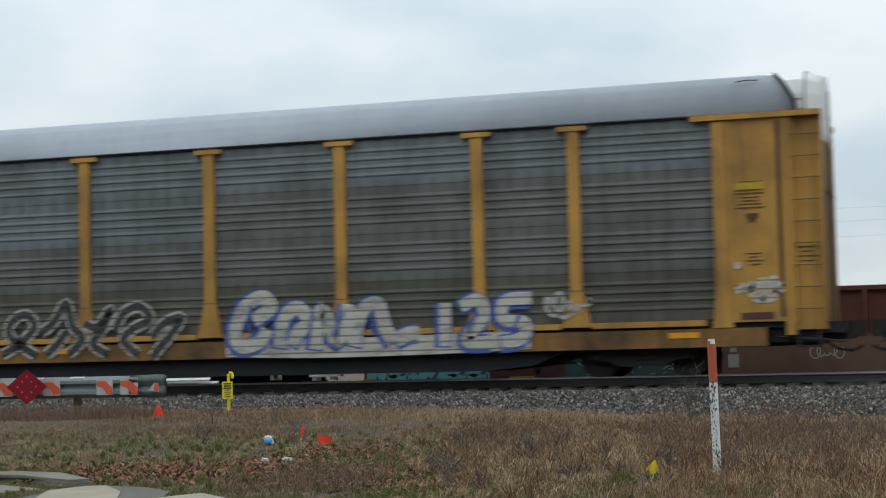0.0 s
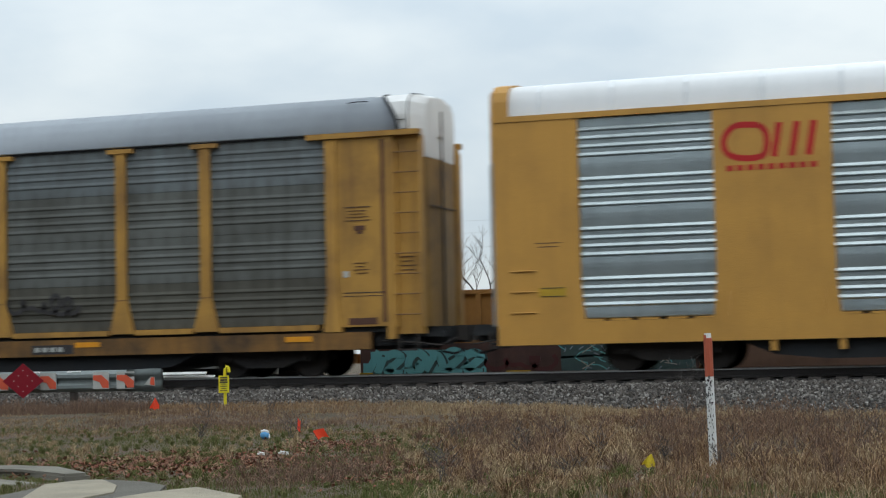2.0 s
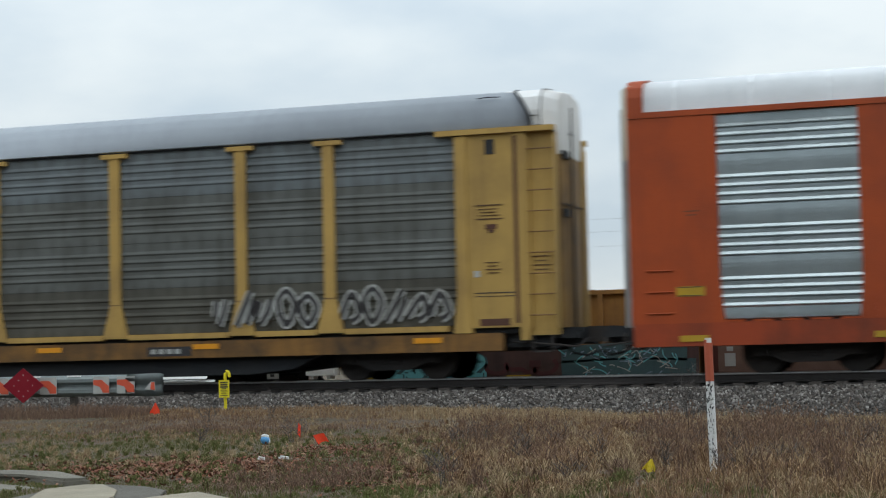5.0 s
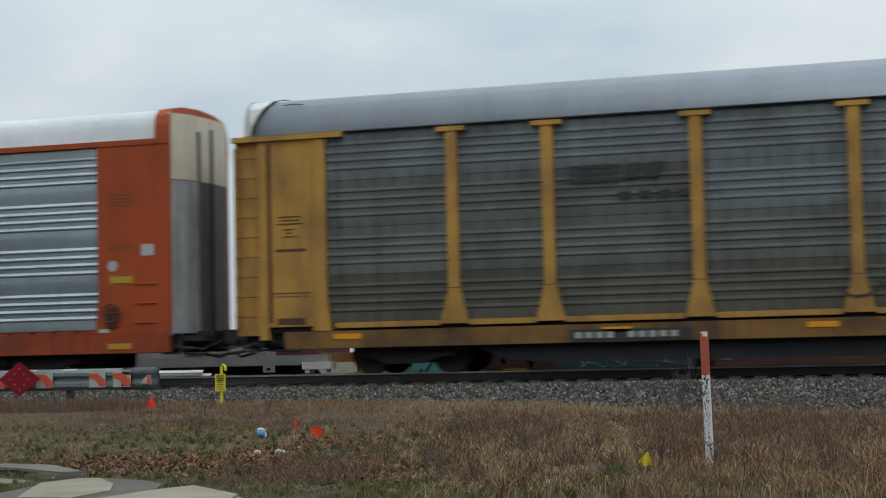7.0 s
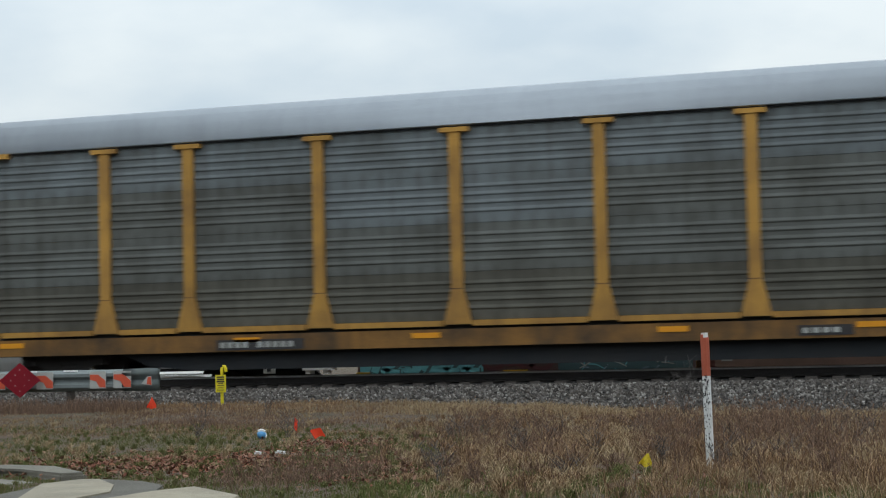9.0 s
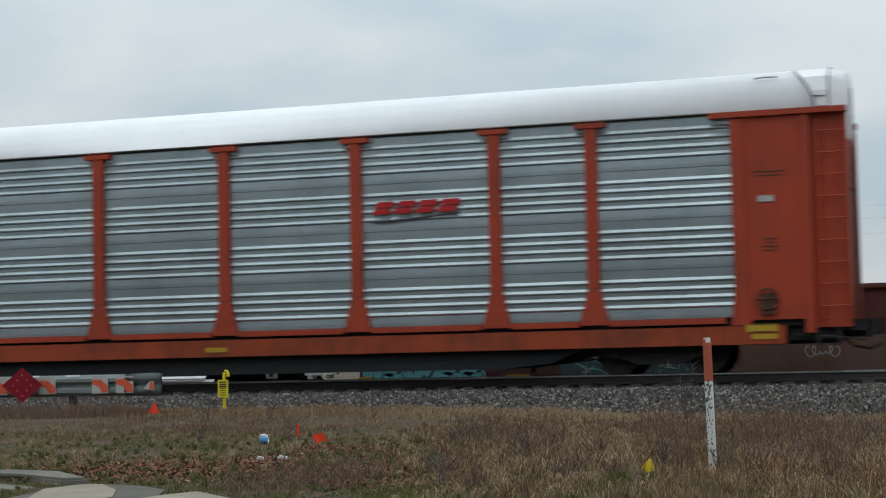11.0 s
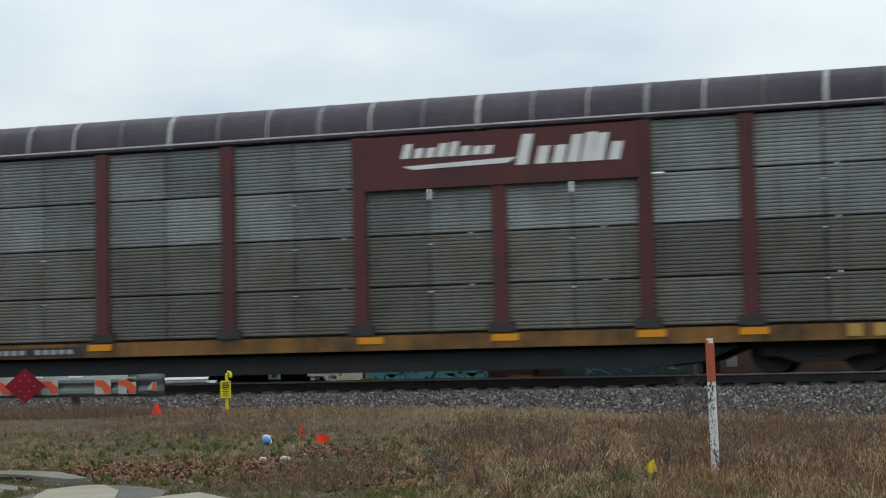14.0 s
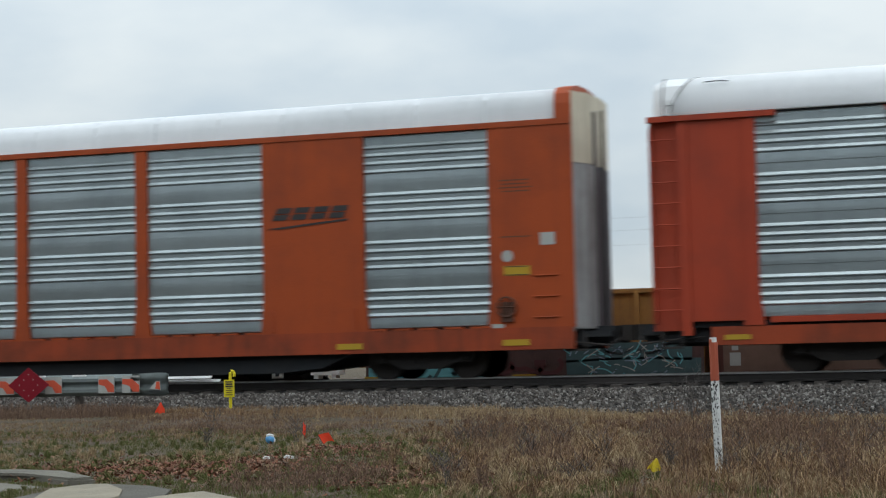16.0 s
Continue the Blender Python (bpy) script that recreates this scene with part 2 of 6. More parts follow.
CREAM = surface("spray_cream", (0.50, 0.485, 0.42), (0.30, 0.27, 0.22), 0.6, 0.65, worn=True)
LILAC = surface("spray_lilac", (0.21, 0.165, 0.30), (0.13, 0.105, 0.19), 0.6, 0.65, worn=True)
ICE = surface("spray_ice_blue", (0.28, 0.36, 0.46), (0.2, 0.25, 0.32), 0.5, 0.65, worn=True)
LEMON = surface("spray_lemon", (0.50, 0.51, 0.26), (0.36, 0.36, 0.18), 0.4, 0.65, worn=True)
SEAFOAM = surface("spray_sea_green", (0.20, 0.34, 0.38), (0.13, 0.2, 0.24), 0.6, 0.65, worn=True)
TURQ = surface("spray_turquoise", (0.16, 0.46, 0.50), (0.10, 0.28, 0.32), 0.5, 0.65)
TEAL_DARK = surface("spray_dark_teal", (0.07, 0.125, 0.13), (0.03, 0.05, 0.06), 0.5, 0.65)
OCHRE = surface("rusty_ochre_gondola", (0.36, 0.18, 0.05), (0.14, 0.07, 0.035), 0.7, 0.75)
OXIDE = surface("red_oxide_gondola", (0.14, 0.05, 0.042), (0.07, 0.035, 0.03), 0.6, 0.8)
TANWALL = surface("brown_gondola_side", (0.20, 0.125, 0.095), (0.10, 0.065, 0.05), 0.6, 0.8)
FLATGREY = surface("grey_flatcar_paint", (0.34, 0.36, 0.36), (0.17, 0.17, 0.165), 0.5, 0.6)
GALV = surface("galvanised_guardrail", (0.20, 0.23, 0.228), (0.11, 0.12, 0.118), 0.6, 0.5, metal=0.2)
REDSTRIPE = surface("red_reflective_stripe", (0.62, 0.10, 0.05), (0.4, 0.08, 0.05), 0.4, 0.45)
DIAMOND_RED = surface("dark_red_sign", (0.22, 0.008, 0.018), (0.14, 0.008, 0.015), 0.4, 0.4)
MARK_YELLOW = surface("marker_yellow", (0.72, 0.60, 0.02), (0.5, 0.4, 0.03), 0.3, 0.5)
FLAG_RED = surface("flag_vermilion", (0.80, 0.06, 0.02), (0.6, 0.05, 0.02), 0.3, 0.5)
FLAG_YEL = surface("flag_yellow", (0.60, 0.45, 0.02), (0.4, 0.3, 0.02), 0.4, 0.5)
POST_RED = surface("faded_red_post", (0.42, 0.10, 0.055), (0.28, 0.07, 0.04), 0.5, 0.6)
CONCRETE = surface("weathered_concrete", (0.21, 0.195, 0.16), (0.10, 0.093, 0.078), 0.6, 0.9, bump=0.5, fine=60)
BRIGHT = surface("white_paint_and_highlight", (0.9, 0.9, 0.89), (0.7, 0.7, 0.68), 0.3, 0.5)
SLAB_PALE = surface("pale_broken_concrete", (0.35, 0.31, 0.235), (0.17, 0.15, 0.12), 0.6, 0.9, bump=0.5, fine=60)
BALL_BLUE = surface("ball_blue", (0.12, 0.36, 0.66), (0.08, 0.25, 0.45), 0.3, 0.4)
BARK = surface("bare_bark", (0.09, 0.08, 0.075), (0.05, 0.045, 0.04), 0.5, 0.9)
WIRE = surface("dark_wire", (0.05, 0.05, 0.055), (0.03, 0.03, 0.03), 0.3, 0.7)
STONE = island("ballast_stone", [(0.042, 0.038, 0.036), (0.080, 0.072, 0.067), (0.15, 0.138, 0.127), (0.058, 0.046, 0.039), (0.31, 0.292, 0.268), (0.085, 0.074, 0.066), (0.028, 0.025, 0.023), (0.12, 0.105, 0.092), (0.062, 0.052, 0.046), (0.21, 0.195, 0.178)])
DRY = island("dry_grass", [(0.25, 0.150, 0.077), (0.13, 0.073, 0.042), (0.335, 0.215, 0.113), (0.094, 0.052, 0.034), (0.18, 0.102, 0.056), (0.43, 0.30, 0.172), (0.14, 0.081, 0.048)])
WEED = island("dead_weed", [(0.115, 0.071, 0.054), (0.18, 0.112, 0.077), (0.094, 0.059, 0.047), (0.235, 0.155, 0.10), (0.14, 0.09, 0.066)])
STRAW = island("pale_straw", [(0.32, 0.235, 0.135), (0.25, 0.172, 0.095), (0.43, 0.335, 0.205), (0.20, 0.135, 0.076)])
GREEN = island("tired_green_grass", [(0.078, 0.104, 0.024), (0.112, 0.125, 0.037), (0.16, 0.135, 0.06), (0.064, 0.09, 0.02), (0.094, 0.115, 0.031), (0.19, 0.145, 0.078), (0.084, 0.11, 0.027)])
STALK = island("red_brown_stalk", [(0.14, 0.082, 0.058), (0.10, 0.064, 0.049), (0.21, 0.125, 0.08), (0.13, 0.088, 0.066), (0.28, 0.19, 0.12)])
LEAF = island("fallen_leaf", [(0.18, 0.066, 0.040), (0.22, 0.092, 0.054), (0.12, 0.051, 0.035), (0.30, 0.175, 0.115), (0.16, 0.082, 0.055), (0.12, 0.062, 0.044), (0.20, 0.070, 0.042)])


def ground_material():
    m, nt, p = nodes_of("soil_and_thatch")
    big = noise_fac(nt, 0.35, 0.38, 0.66)
    mid = noise_fac(nt, 2.2, 0.4, 0.68)
    fine = noise_fac(nt, 45.0, 0.3, 0.7)
    c = blend(nt, big, (0.118, 0.078, 0.050), (0.082, 0.083, 0.034))
    c = blend(nt, mid, c, (0.155, 0.10, 0.064))
    s = node(nt, "ShaderNodeMath")
    s.operation = "MULTIPLY"
    nt.links.new(fine, s.inputs[0])
    s.inputs[1].default_value = 0.55
    c = blend(nt, s.outputs[0], c, (0.045, 0.036, 0.026))
    nt.links.new(c, p.inputs["Base Color"])
    p.inputs["Roughness"].default_value = 0.95
    b = node(nt, "ShaderNodeBump", Strength=0.8, Distance=0.04)
    nt.links.new(fine, b.inputs["Height"])
    nt.links.new(b.outputs[0], p.inputs["Normal"])
    return m


SOIL = ground_material()
BED = surface("crushed_stone_bed", (0.05, 0.047, 0.045), (0.02, 0.018, 0.017), 0.5, 0.95, grain=0.8, bump=1.0, fine=40)


# ---- mesh helpers ----
def finish(name, bm, mat, parent=None, label="", smooth=False):
    me = bpy.data.meshes.new(name)
    bmesh.ops.recalc_face_normals(bm, faces=bm.faces[:])
    bm.to_mesh(me)
    bm.free()
    me.materials.append(mat)
    if smooth:
        for f in me.polygons:
            f.use_smooth = True
    ob = new(name, me)
    ob.parent = parent
    if label:
        ob["label"] = label
    return ob


def part(name, bm, mat, parent, label="", smooth=False):
    return finish(name, bm, mat, parent, label, smooth)


def thing(name, label, category, m=None, group="", kind=""):
    ob = new(name)
    if m is not None:
        ob.matrix_basis = m
    return tagged(ob, label, category, group, kind)


def box(bm, x0, x1, y0, y1, z0, z1):
    vs = [bm.verts.new(p) for p in ((x0, y0, z0), (x1, y0, z0), (x1, y1, z0), (x0, y1, z0), (x0, y0, z1), (x1, y0, z1), (x1, y1, z1), (x0, y1, z1))]
    for f in ((0, 3, 2, 1), (4, 5, 6, 7), (0, 1, 5, 4), (1, 2, 6, 5), (2, 3, 7, 6), (3, 0, 4, 7)):
        bm.faces.new([vs[i] for i in f])


def boxes(*lims):
    bm = bmesh.new()
    for b in lims:
        box(bm, *b)
    return bm


def prism(bm, pts, a0, a1, axis="y"):
    """Extrudes an outline along an axis: (x, z) along y, (y, z) along x, (x, y) along z."""
    def at(p, a):
        return {"y": (p[0], a, p[1]), "x": (a, p[0], p[1]), "z": (p[0], p[1], a)}[axis]
    lo = [bm.verts.new(at(p, a0)) for p in pts]
    hi = [bm.verts.new(at(p, a1)) for p in pts]
    n = len(pts)
    bm.faces.new(lo), bm.faces.new(hi[::-1])
    for i in range(n):
        bm.faces.new((lo[i], lo[(i + 1) % n], hi[(i + 1) % n], hi[i]))


def sheet(bm, prof, x0, x1, thick=(0, 0.02, 0)):
    """A profile of (y, z) drawn along x, with a back skin for thickness."""
    rows = []
    for shift in (Vector((0, 0, 0)), Vector(thick)):
        rows.append([[bm.verts.new(Vector((x, y, z)) + shift) for x in (x0, x1)] for y, z in prof])
    for r in rows:
        for a, b in zip(r, r[1:]):
            bm.faces.new((a[0], a[1], b[1], b[0]))
    f, k = rows
    for i in (0, -1):
        bm.faces.new((f[i][0], f[i][1], k[i][1], k[i][0]))
    for i in range(len(prof) - 1):
        for e in (0, 1):
            bm.faces.new((f[i][e], f[i + 1][e], k[i + 1][e], k[i][e]))


def disc(bm, c, r, y0, y1, n=28):
    prism(bm, [(c[0] + r * math.cos(2 * math.pi * i / n), c[1] + r * math.sin(2 * math.pi * i / n)) for i in range(n)], y0, y1)


def tube(bm, pts, r, n=6):
    """A round bar through points; r may be a list."""
    rings = []
    for i, p in enumerate(pts):
        p = Vector(p)
        d = (Vector(pts[min(i + 1, len(pts) - 1)]) - Vector(pts[max(i - 1, 0)])).normalized()
        a = d.orthogonal().normalized() if abs(d.z) > 0.9 else d.cross(Vector((0, 0, 1))).normalized()
        b = d.cross(a)
        rr = r[i] if isinstance(r, list) else r
        rings.append([bm.verts.new(p + (a * math.cos(2 * math.pi * k / n) + b * math.sin(2 * math.pi * k / n)) * rr) for k in range(n)])
    for u, v in zip(rings, rings[1:]):
        for k in range(n):
            bm.faces.new((u[k], u[(k + 1) % n], v[(k + 1) % n], v[k]))
    bm.faces.new(rings[0][::-1]), bm.faces.new(rings[-1])


def ribbon(bm, pts, w, y):
    """A sprayed stroke of width w on the plane y, through (x, z) points."""
    P = [Vector(p) for p in pts]
    sm = [P[0]]
    for i in range(len(P) - 1):
        a, b, c, d = P[max(i - 1, 0)], P[i], P[i + 1], P[min(i + 2, len(P) - 1)]
        for k in range(1, 6):
            u = k / 5
            sm.append(0.5 * ((2 * b) + (c - a) * u + (2 * a - 5 * b + 4 * c - d) * u * u + (3 * b - 3 * c + d - a) * u ** 3))
    row = []
    for i, p in enumerate(sm):
        d = (sm[min(i + 1, len(sm) - 1)] - sm[max(i - 1, 0)]).normalized()
        n = Vector((-d.y, d.x)) * w / 2
        row.append((bm.verts.new((p.x + n.x, y, p.y + n.y)), bm.verts.new((p.x - n.x, y, p.y - n.y))))
    for a, b in zip(row, row[1:]):
        bm.faces.new((a[0], b[0], b[1], a[1]))

# ---- the rail cars (each in its own space: x along the track, z up from the rail's top) ----
SPEED = 19.13
TRUCK_X = 10.75
POSTS = [-12.47, -9.56, -7.54, -4.53, -1.51, 1.51, 4.53, 7.54, 9.56, 12.47]


def rib_profile(z0, z1, y=-1.43, out=0.034, groups=4, lines=4, pitch=0.170):
    """Pressed steel sheet: groups of bold ribs with a shallow pan between them, from the top down."""
    step = (z1 - z0) / groups
    prof = [(y, z1)]
    for g in range(groups):
        top = z1 - g * step - 0.20
        for k in range(lines):
            z = top - k * pitch
            prof += [(y, z + 0.028), (y - out, z - 0.026), (y - out, z - 0.040), (y, z - 0.068)]
        z = top - lines * pitch
        left = top - step + 0.19 - 0.06
        if z - left > 0.1:
            prof += [(y - 0.006, z - 0.03), (y - 0.006, left + 0.08)]
    prof.append((y, z0))
    return prof


def slat_profile(z0, z1, y=-1.43, pitch=0.072, out=0.014):
    n = max(2, round((z1 - z0) / pitch))
    h = (z1 - z0) / n
    prof = []
    for i in range(n):
        t = z1 - i * h
        prof += [(y, t), (y - out, t - 0.35 * h), (y - out, t - 0.75 * h)]
    prof.append((y, z0))
    return prof


def mirrored(prof, side):
    return [(y * side, z) for y, z in prof]


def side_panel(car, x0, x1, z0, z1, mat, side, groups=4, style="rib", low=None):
    """A bay's cladding: pressed sheets stacked one over another, the lower ones browner and darker."""
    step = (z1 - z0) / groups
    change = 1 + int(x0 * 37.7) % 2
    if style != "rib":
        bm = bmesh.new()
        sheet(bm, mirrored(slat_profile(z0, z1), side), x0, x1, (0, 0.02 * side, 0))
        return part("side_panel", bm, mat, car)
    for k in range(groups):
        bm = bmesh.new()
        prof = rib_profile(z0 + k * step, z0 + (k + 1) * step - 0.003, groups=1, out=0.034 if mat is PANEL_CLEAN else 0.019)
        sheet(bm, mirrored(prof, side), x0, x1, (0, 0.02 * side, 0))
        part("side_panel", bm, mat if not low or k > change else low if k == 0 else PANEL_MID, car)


def side_post(car, x, z0, z1, mat, side, half=0.11, flare=0.30, cap=0.31, rise=0.72):
    """Post with a flared gusset at its foot and a flat cap plate."""
    bm = bmesh.new()
    ya, yb = (-1.535, -1.40) if side > 0 else (1.40, 1.535)
    prism(bm, [(x - flare, z0), (x + flare, z0), (x + flare * 0.92, z0 + 0.10), (x + half, z0 + rise), (x + half, z1), (x - half, z1), (x - half, z0 + rise), (x - flare * 0.92, z0 + 0.10)], ya, yb)
    if cap:
        yc = (-1.56, -1.38) if side > 0 else (1.38, 1.56)
        box(bm, x - cap, x + cap, *yc, z1, z1 + 0.095)
    p = part("post", bm, mat, car)
    if side > 0 and cap:
        part("splice_line", boxes((x - half, x + half, -1.539, -1.534, z0 + rise, z0 + rise + .014)), RUST_AND_SHADE, p)
    return p


def ladder(car, x, side, mat, z0=1.0, z1=4.85):
    bm = bmesh.new()
    s = -side
    for dx in (-0.26, 0.26):
        box(bm, x + dx - 0.03, x + dx + 0.03, *sorted((s * 1.40, s * 1.50)), z0, z1)
    rails = part("ladder", bm, mat, car)
    k = z0 + 0.25
    while k < z1 - 0.1:
        bm = bmesh.new()
        tube(bm, [(x - 0.26, s * 1.53, k), (x + 0.26, s * 1.53, k)], 0.015, 5)
        part("rung", bm, RUNG if mat in (YELLOW, YELLOW_DULL, YELLOW_PALE) else mat, rails)
        k += 0.42
    return rails


def truck(car, x):
    """Two-axle bogie: cast side frames with springs, and the wheel sets."""
    bm = bmesh.new()
    for y in (-1.13, 1.03):
        prism(bm, [(x - 1.15, 0.50), (x - 1.10, 0.62), (x - 0.65, 0.66), (x - 0.35, 0.80), (x + 0.35, 0.80), (x + 0.65, 0.66), (x + 1.10, 0.62), (x + 1.15, 0.50),
                   (x + 1.05, 0.33), (x + 0.72, 0.33), (x + 0.42, 0.20), (x - 0.42, 0.20), (x - 0.72, 0.33), (x - 1.05, 0.33)], y, y + 0.10)
    box(bm, x - 0.22, x + 0.22, -1.1, 1.1, 0.42, 0.66)
    t = part("bogie", bm, TRUCK, car)
    for dx in (-0.89, 0.89):
        w = bmesh.new()
        for y in (-0.83, 0.70):
            disc(w, (x + dx, 0.425), 0.425, y, y + 0.13)
            disc(w, (x + dx, 0.425), 0.455, y + (0.10 if y < 0 else 0.0), y + (0.13 if y < 0 else 0.03))
        tube(w, [(x + dx, -1.2, 0.425), (x + dx, 1.2, 0.425)], 0.085, 10)
        part("wheel_set", w, TRUCK, t, "dark wheel set with worn treads")
    for dx in (-0.14, 0.0, 0.14):
        for y in (-1.14, 1.14):
            s = bmesh.new()
            disc(s, (x + dx, 0.36), 0.05, y - 0.02, y + 0.02, 10)
            part("spring", s, TRUCK, t)


def coupler(car, end):
    bm = bmesh.new()
    a, b = sorted((end * 13.9, end * 15.0))
    box(bm, a, b, -0.14, 0.14, 0.74, 0.98)
    a, b = sorted((end * 14.75, end * 15.04))
    box(bm, a, b, -0.24, 0.24, 0.70, 1.02)
    part("coupler", bm, TRUCK, car)
    h = bmesh.new()
    tube(h, [(end * 14.2, -0.5, 0.75), (end * 14.5, -0.5, 0.48), (end * 14.8, -0.45, 0.42), (end * 15.0, -0.35, 0.52)], 0.03, 6)
    part("air_hose", h, BLACK, car)
    h = bmesh.new()
    tube(h, [(end * 13.6, -1.1, 0.62), (end * 14.4, -1.15, 0.60)], 0.025, 6)
    part("brake_pipe", h, BLACK, car)


def underframe(car, mat, z_sill=0.55, z_top=0.91, flange=True, sill=None, half=13.3):
    for side in (1, -1):
        s = -side
        ya, yb = sorted((s * 1.38, s * 1.52))
        bm = boxes((-half, half, ya, yb, z_sill, z_top))
        part("side_sill", bm, sill or mat, car)
        if flange:
            ya, yb = sorted((s * 1.36, s * 1.545))
            f = bmesh.new()
            for a, b in zip(POSTS, POSTS[1:]):
                box(f, a + 0.32, b - 0.32, ya, yb, z_top + 0.055, z_top + 0.17)
            part("deck_edge", f, mat, car)
    bm = bmesh.new()
    prism(bm, [(-9.3, 0.56), (-8.6, 0.27), (-7.6, 0.17), (7.6, 0.17), (8.6, 0.27), (9.3, 0.56)], -1.30, 1.30)
    box(bm, -14.2, 14.2, -0.45, 0.45, 0.55, 0.88)
    part("centre_sill", bm, BLACK, car, "sooty black centre sill")
    part("deck", boxes((-14.0, 14.0, -1.38, 1.38, 0.90, 1.02)), BLACK, car)
    for x in (-TRUCK_X, TRUCK_X):
        truck(car, x)
    for e in (-1, 1):
        coupler(car, e)
        a, b = sorted((e * 13.32, e * 14.25))
        part("end_sill", boxes((a, b, -1.25, 1.25, 0.62, 0.985)), BLACK, car, "sooty end sill")
        a, b = sorted((e * 14.25, e * 14.78))
        part("draft_gear", boxes((a, b, -.75, .75, .66, 1.0), (a, b, -1.15, -.80, .78, .90)), BLACK, car, "sooty draft gear and cushion housing")
        bm = bmesh.new()
        tube(bm, [(e * 13.5, -1.34, .72), (e * 14.3, -1.36, .66), (e * 14.75, -1.2, .60), (e * 14.9, -.5, .80)], .02, 6)
        part("cut_lever", bm, TRUCK, car)
        part("sill_step", boxes((min(e * 13.9, e * 14.3), max(e * 13.9, e * 14.3), -1.42, -1.36, .50, .54), (e * 13.9 - .02, e * 13.9 + .02, -1.42, -1.36, .50, .85), (e * 14.3 - .02, e * 14.3 + .02, -1.42, -1.36, .50, .85)), TRUCK, car)


def reflectors(car, xs, z=0.80, mat=None, w=0.30, h=0.11):
    for x in xs:
        part("reflector", boxes((x - w, x + w, -1.535, -1.515, z - h / 2, z + h / 2)), mat or REFLECT, car, "amber reflector strip")


def mark_plate(car, x0, x1, z0=0.58, z1=0.80, bars=10, y=-1.535):
    """Black plate with unreadable pale marks."""
    p = part("marking_plate", boxes((x0, x1, y, y + 0.016, z0, z1)), DARKMARK, car, "black plate with pale unreadable marks")
    w = (x1 - x0) / (bars + 1.5)
    for i in range(bars):
        if i == 4:
            continue
        a = x0 + w * (0.5 + i)
        part("marking", boxes((a, a + w * 0.62, y - 0.006, y, z0 + 0.05, z1 - 0.05)), WHITE_DIM, p)


def lines_decal(car, x0, x1, z, n=3, mat=None, gap=0.075, h=0.02, y=-1.512):
    bm = bmesh.new()
    for i in range(n):
        box(bm, x0 + 0.06 * (i % 2), x1 - 0.05 * ((i + 1) % 3), y, y + 0.012, z - i * gap - h, z - i * gap)
    part("stencil", bm, mat or STENCIL, car)


def placard(car, x, z, w=0.55, h=0.2, mat=None, y=-1.515):
    p = part("placard", boxes((x - w / 2, x + w / 2, y, y + 0.012, z - h / 2, z + h / 2)), mat or DECAL_YEL, car, "yellow warning placard")
    part("placard_lines", boxes((x - w * 0.45, x + w * 0.45, y - 0.004, y, z + h * 0.38, z + h * 0.46), (x - w * 0.45, x + w * 0.45, y - 0.004, y, z - h * 0.46, z - h * 0.38)), DARKMARK, p)


ROOF_ARC = [(-1.50, 5.10), (-1.49, 5.28), (-1.455, 5.49), (-1.37, 5.685), (-1.21, 5.825), (-0.8, 5.91), (0.0, 5.955)]


def arc_roof(car, x0, x1, mat, arc=ROOF_ARC, name="roof", label=""):
    full = arc + [(-y, z) for y, z in arc[-2::-1]]
    bm = bmesh.new()
    sheet(bm, full, x0, x1, (0, 0, -0.03))
    return part(name, bm, mat, car, label, True)


def end_doors(car, end, mat, top_mat, z0=1.0, z_split=4.55, z1=5.62, x_out=14.30, half=1.22):
    """Pair of curved end doors, the tops in another finish."""
    for s in (-1, 1):
        plan = [(end * (x_out - 0.28), s * half), (end * (x_out - 0.06), s * half * 0.62), (end * x_out, s * 0.03),
                (end * (x_out - 0.08), s * 0.03), (end * (x_out - 0.36), s * half)]
        bm = bmesh.new()
        prism(bm, plan, z0, z_split, "z")
        d = part("end_door", bm, mat, car)
        bm = bmesh.new()
        prism(bm, plan, z_split + 0.004, z1, "z")
        part("end_door_top", bm, top_mat, d, "pale weathered door top")
    seam = bmesh.new()
    a, b = sorted((end * (x_out - 0.1), end * (x_out + 0.03)))
    box(seam, a, b, -0.05, 0.05, z0, z1 - 0.25)
    part("door_seam", seam, BLACK, car)


DOOR_ARC = [(-1.36, 5.08), (-1.37, 5.42), (-1.30, 5.70), (-1.08, 5.87), (-0.5, 5.935), (0.0, 5.95)]


def roof_reach(z):
    """How far the roof sheet runs out at a height: its end corners are cut back in a curve."""
    return 13.99 - 0.52 * max(0.0, (z - 5.10) / 0.855) ** 1.7


def shaped_roof(car, mat):
    full = ROOF_ARC + [(-y, z) for y, z in ROOF_ARC[-2::-1]]
    bm = bmesh.new()
    skins = [[[bm.verts.new((e * roof_reach(z), y, z + dz)) for e in (-1, 1)] for y, z in full] for dz in (0, -0.03)]
    for r in skins:
        for a, b in zip(r, r[1:]):
            bm.faces.new((a[0], a[1], b[1], b[0]))
    f, k = skins
    for i in (0, -1):
        bm.faces.new((f[i][0], f[i][1], k[i][1], k[i][0]))
    for i in range(len(full) - 1):
        for e in (0, 1):
            bm.faces.new((f[i][e], f[i + 1][e], k[i + 1][e], k[i][e]))
    return part("roof", bm, mat, car, "", True)


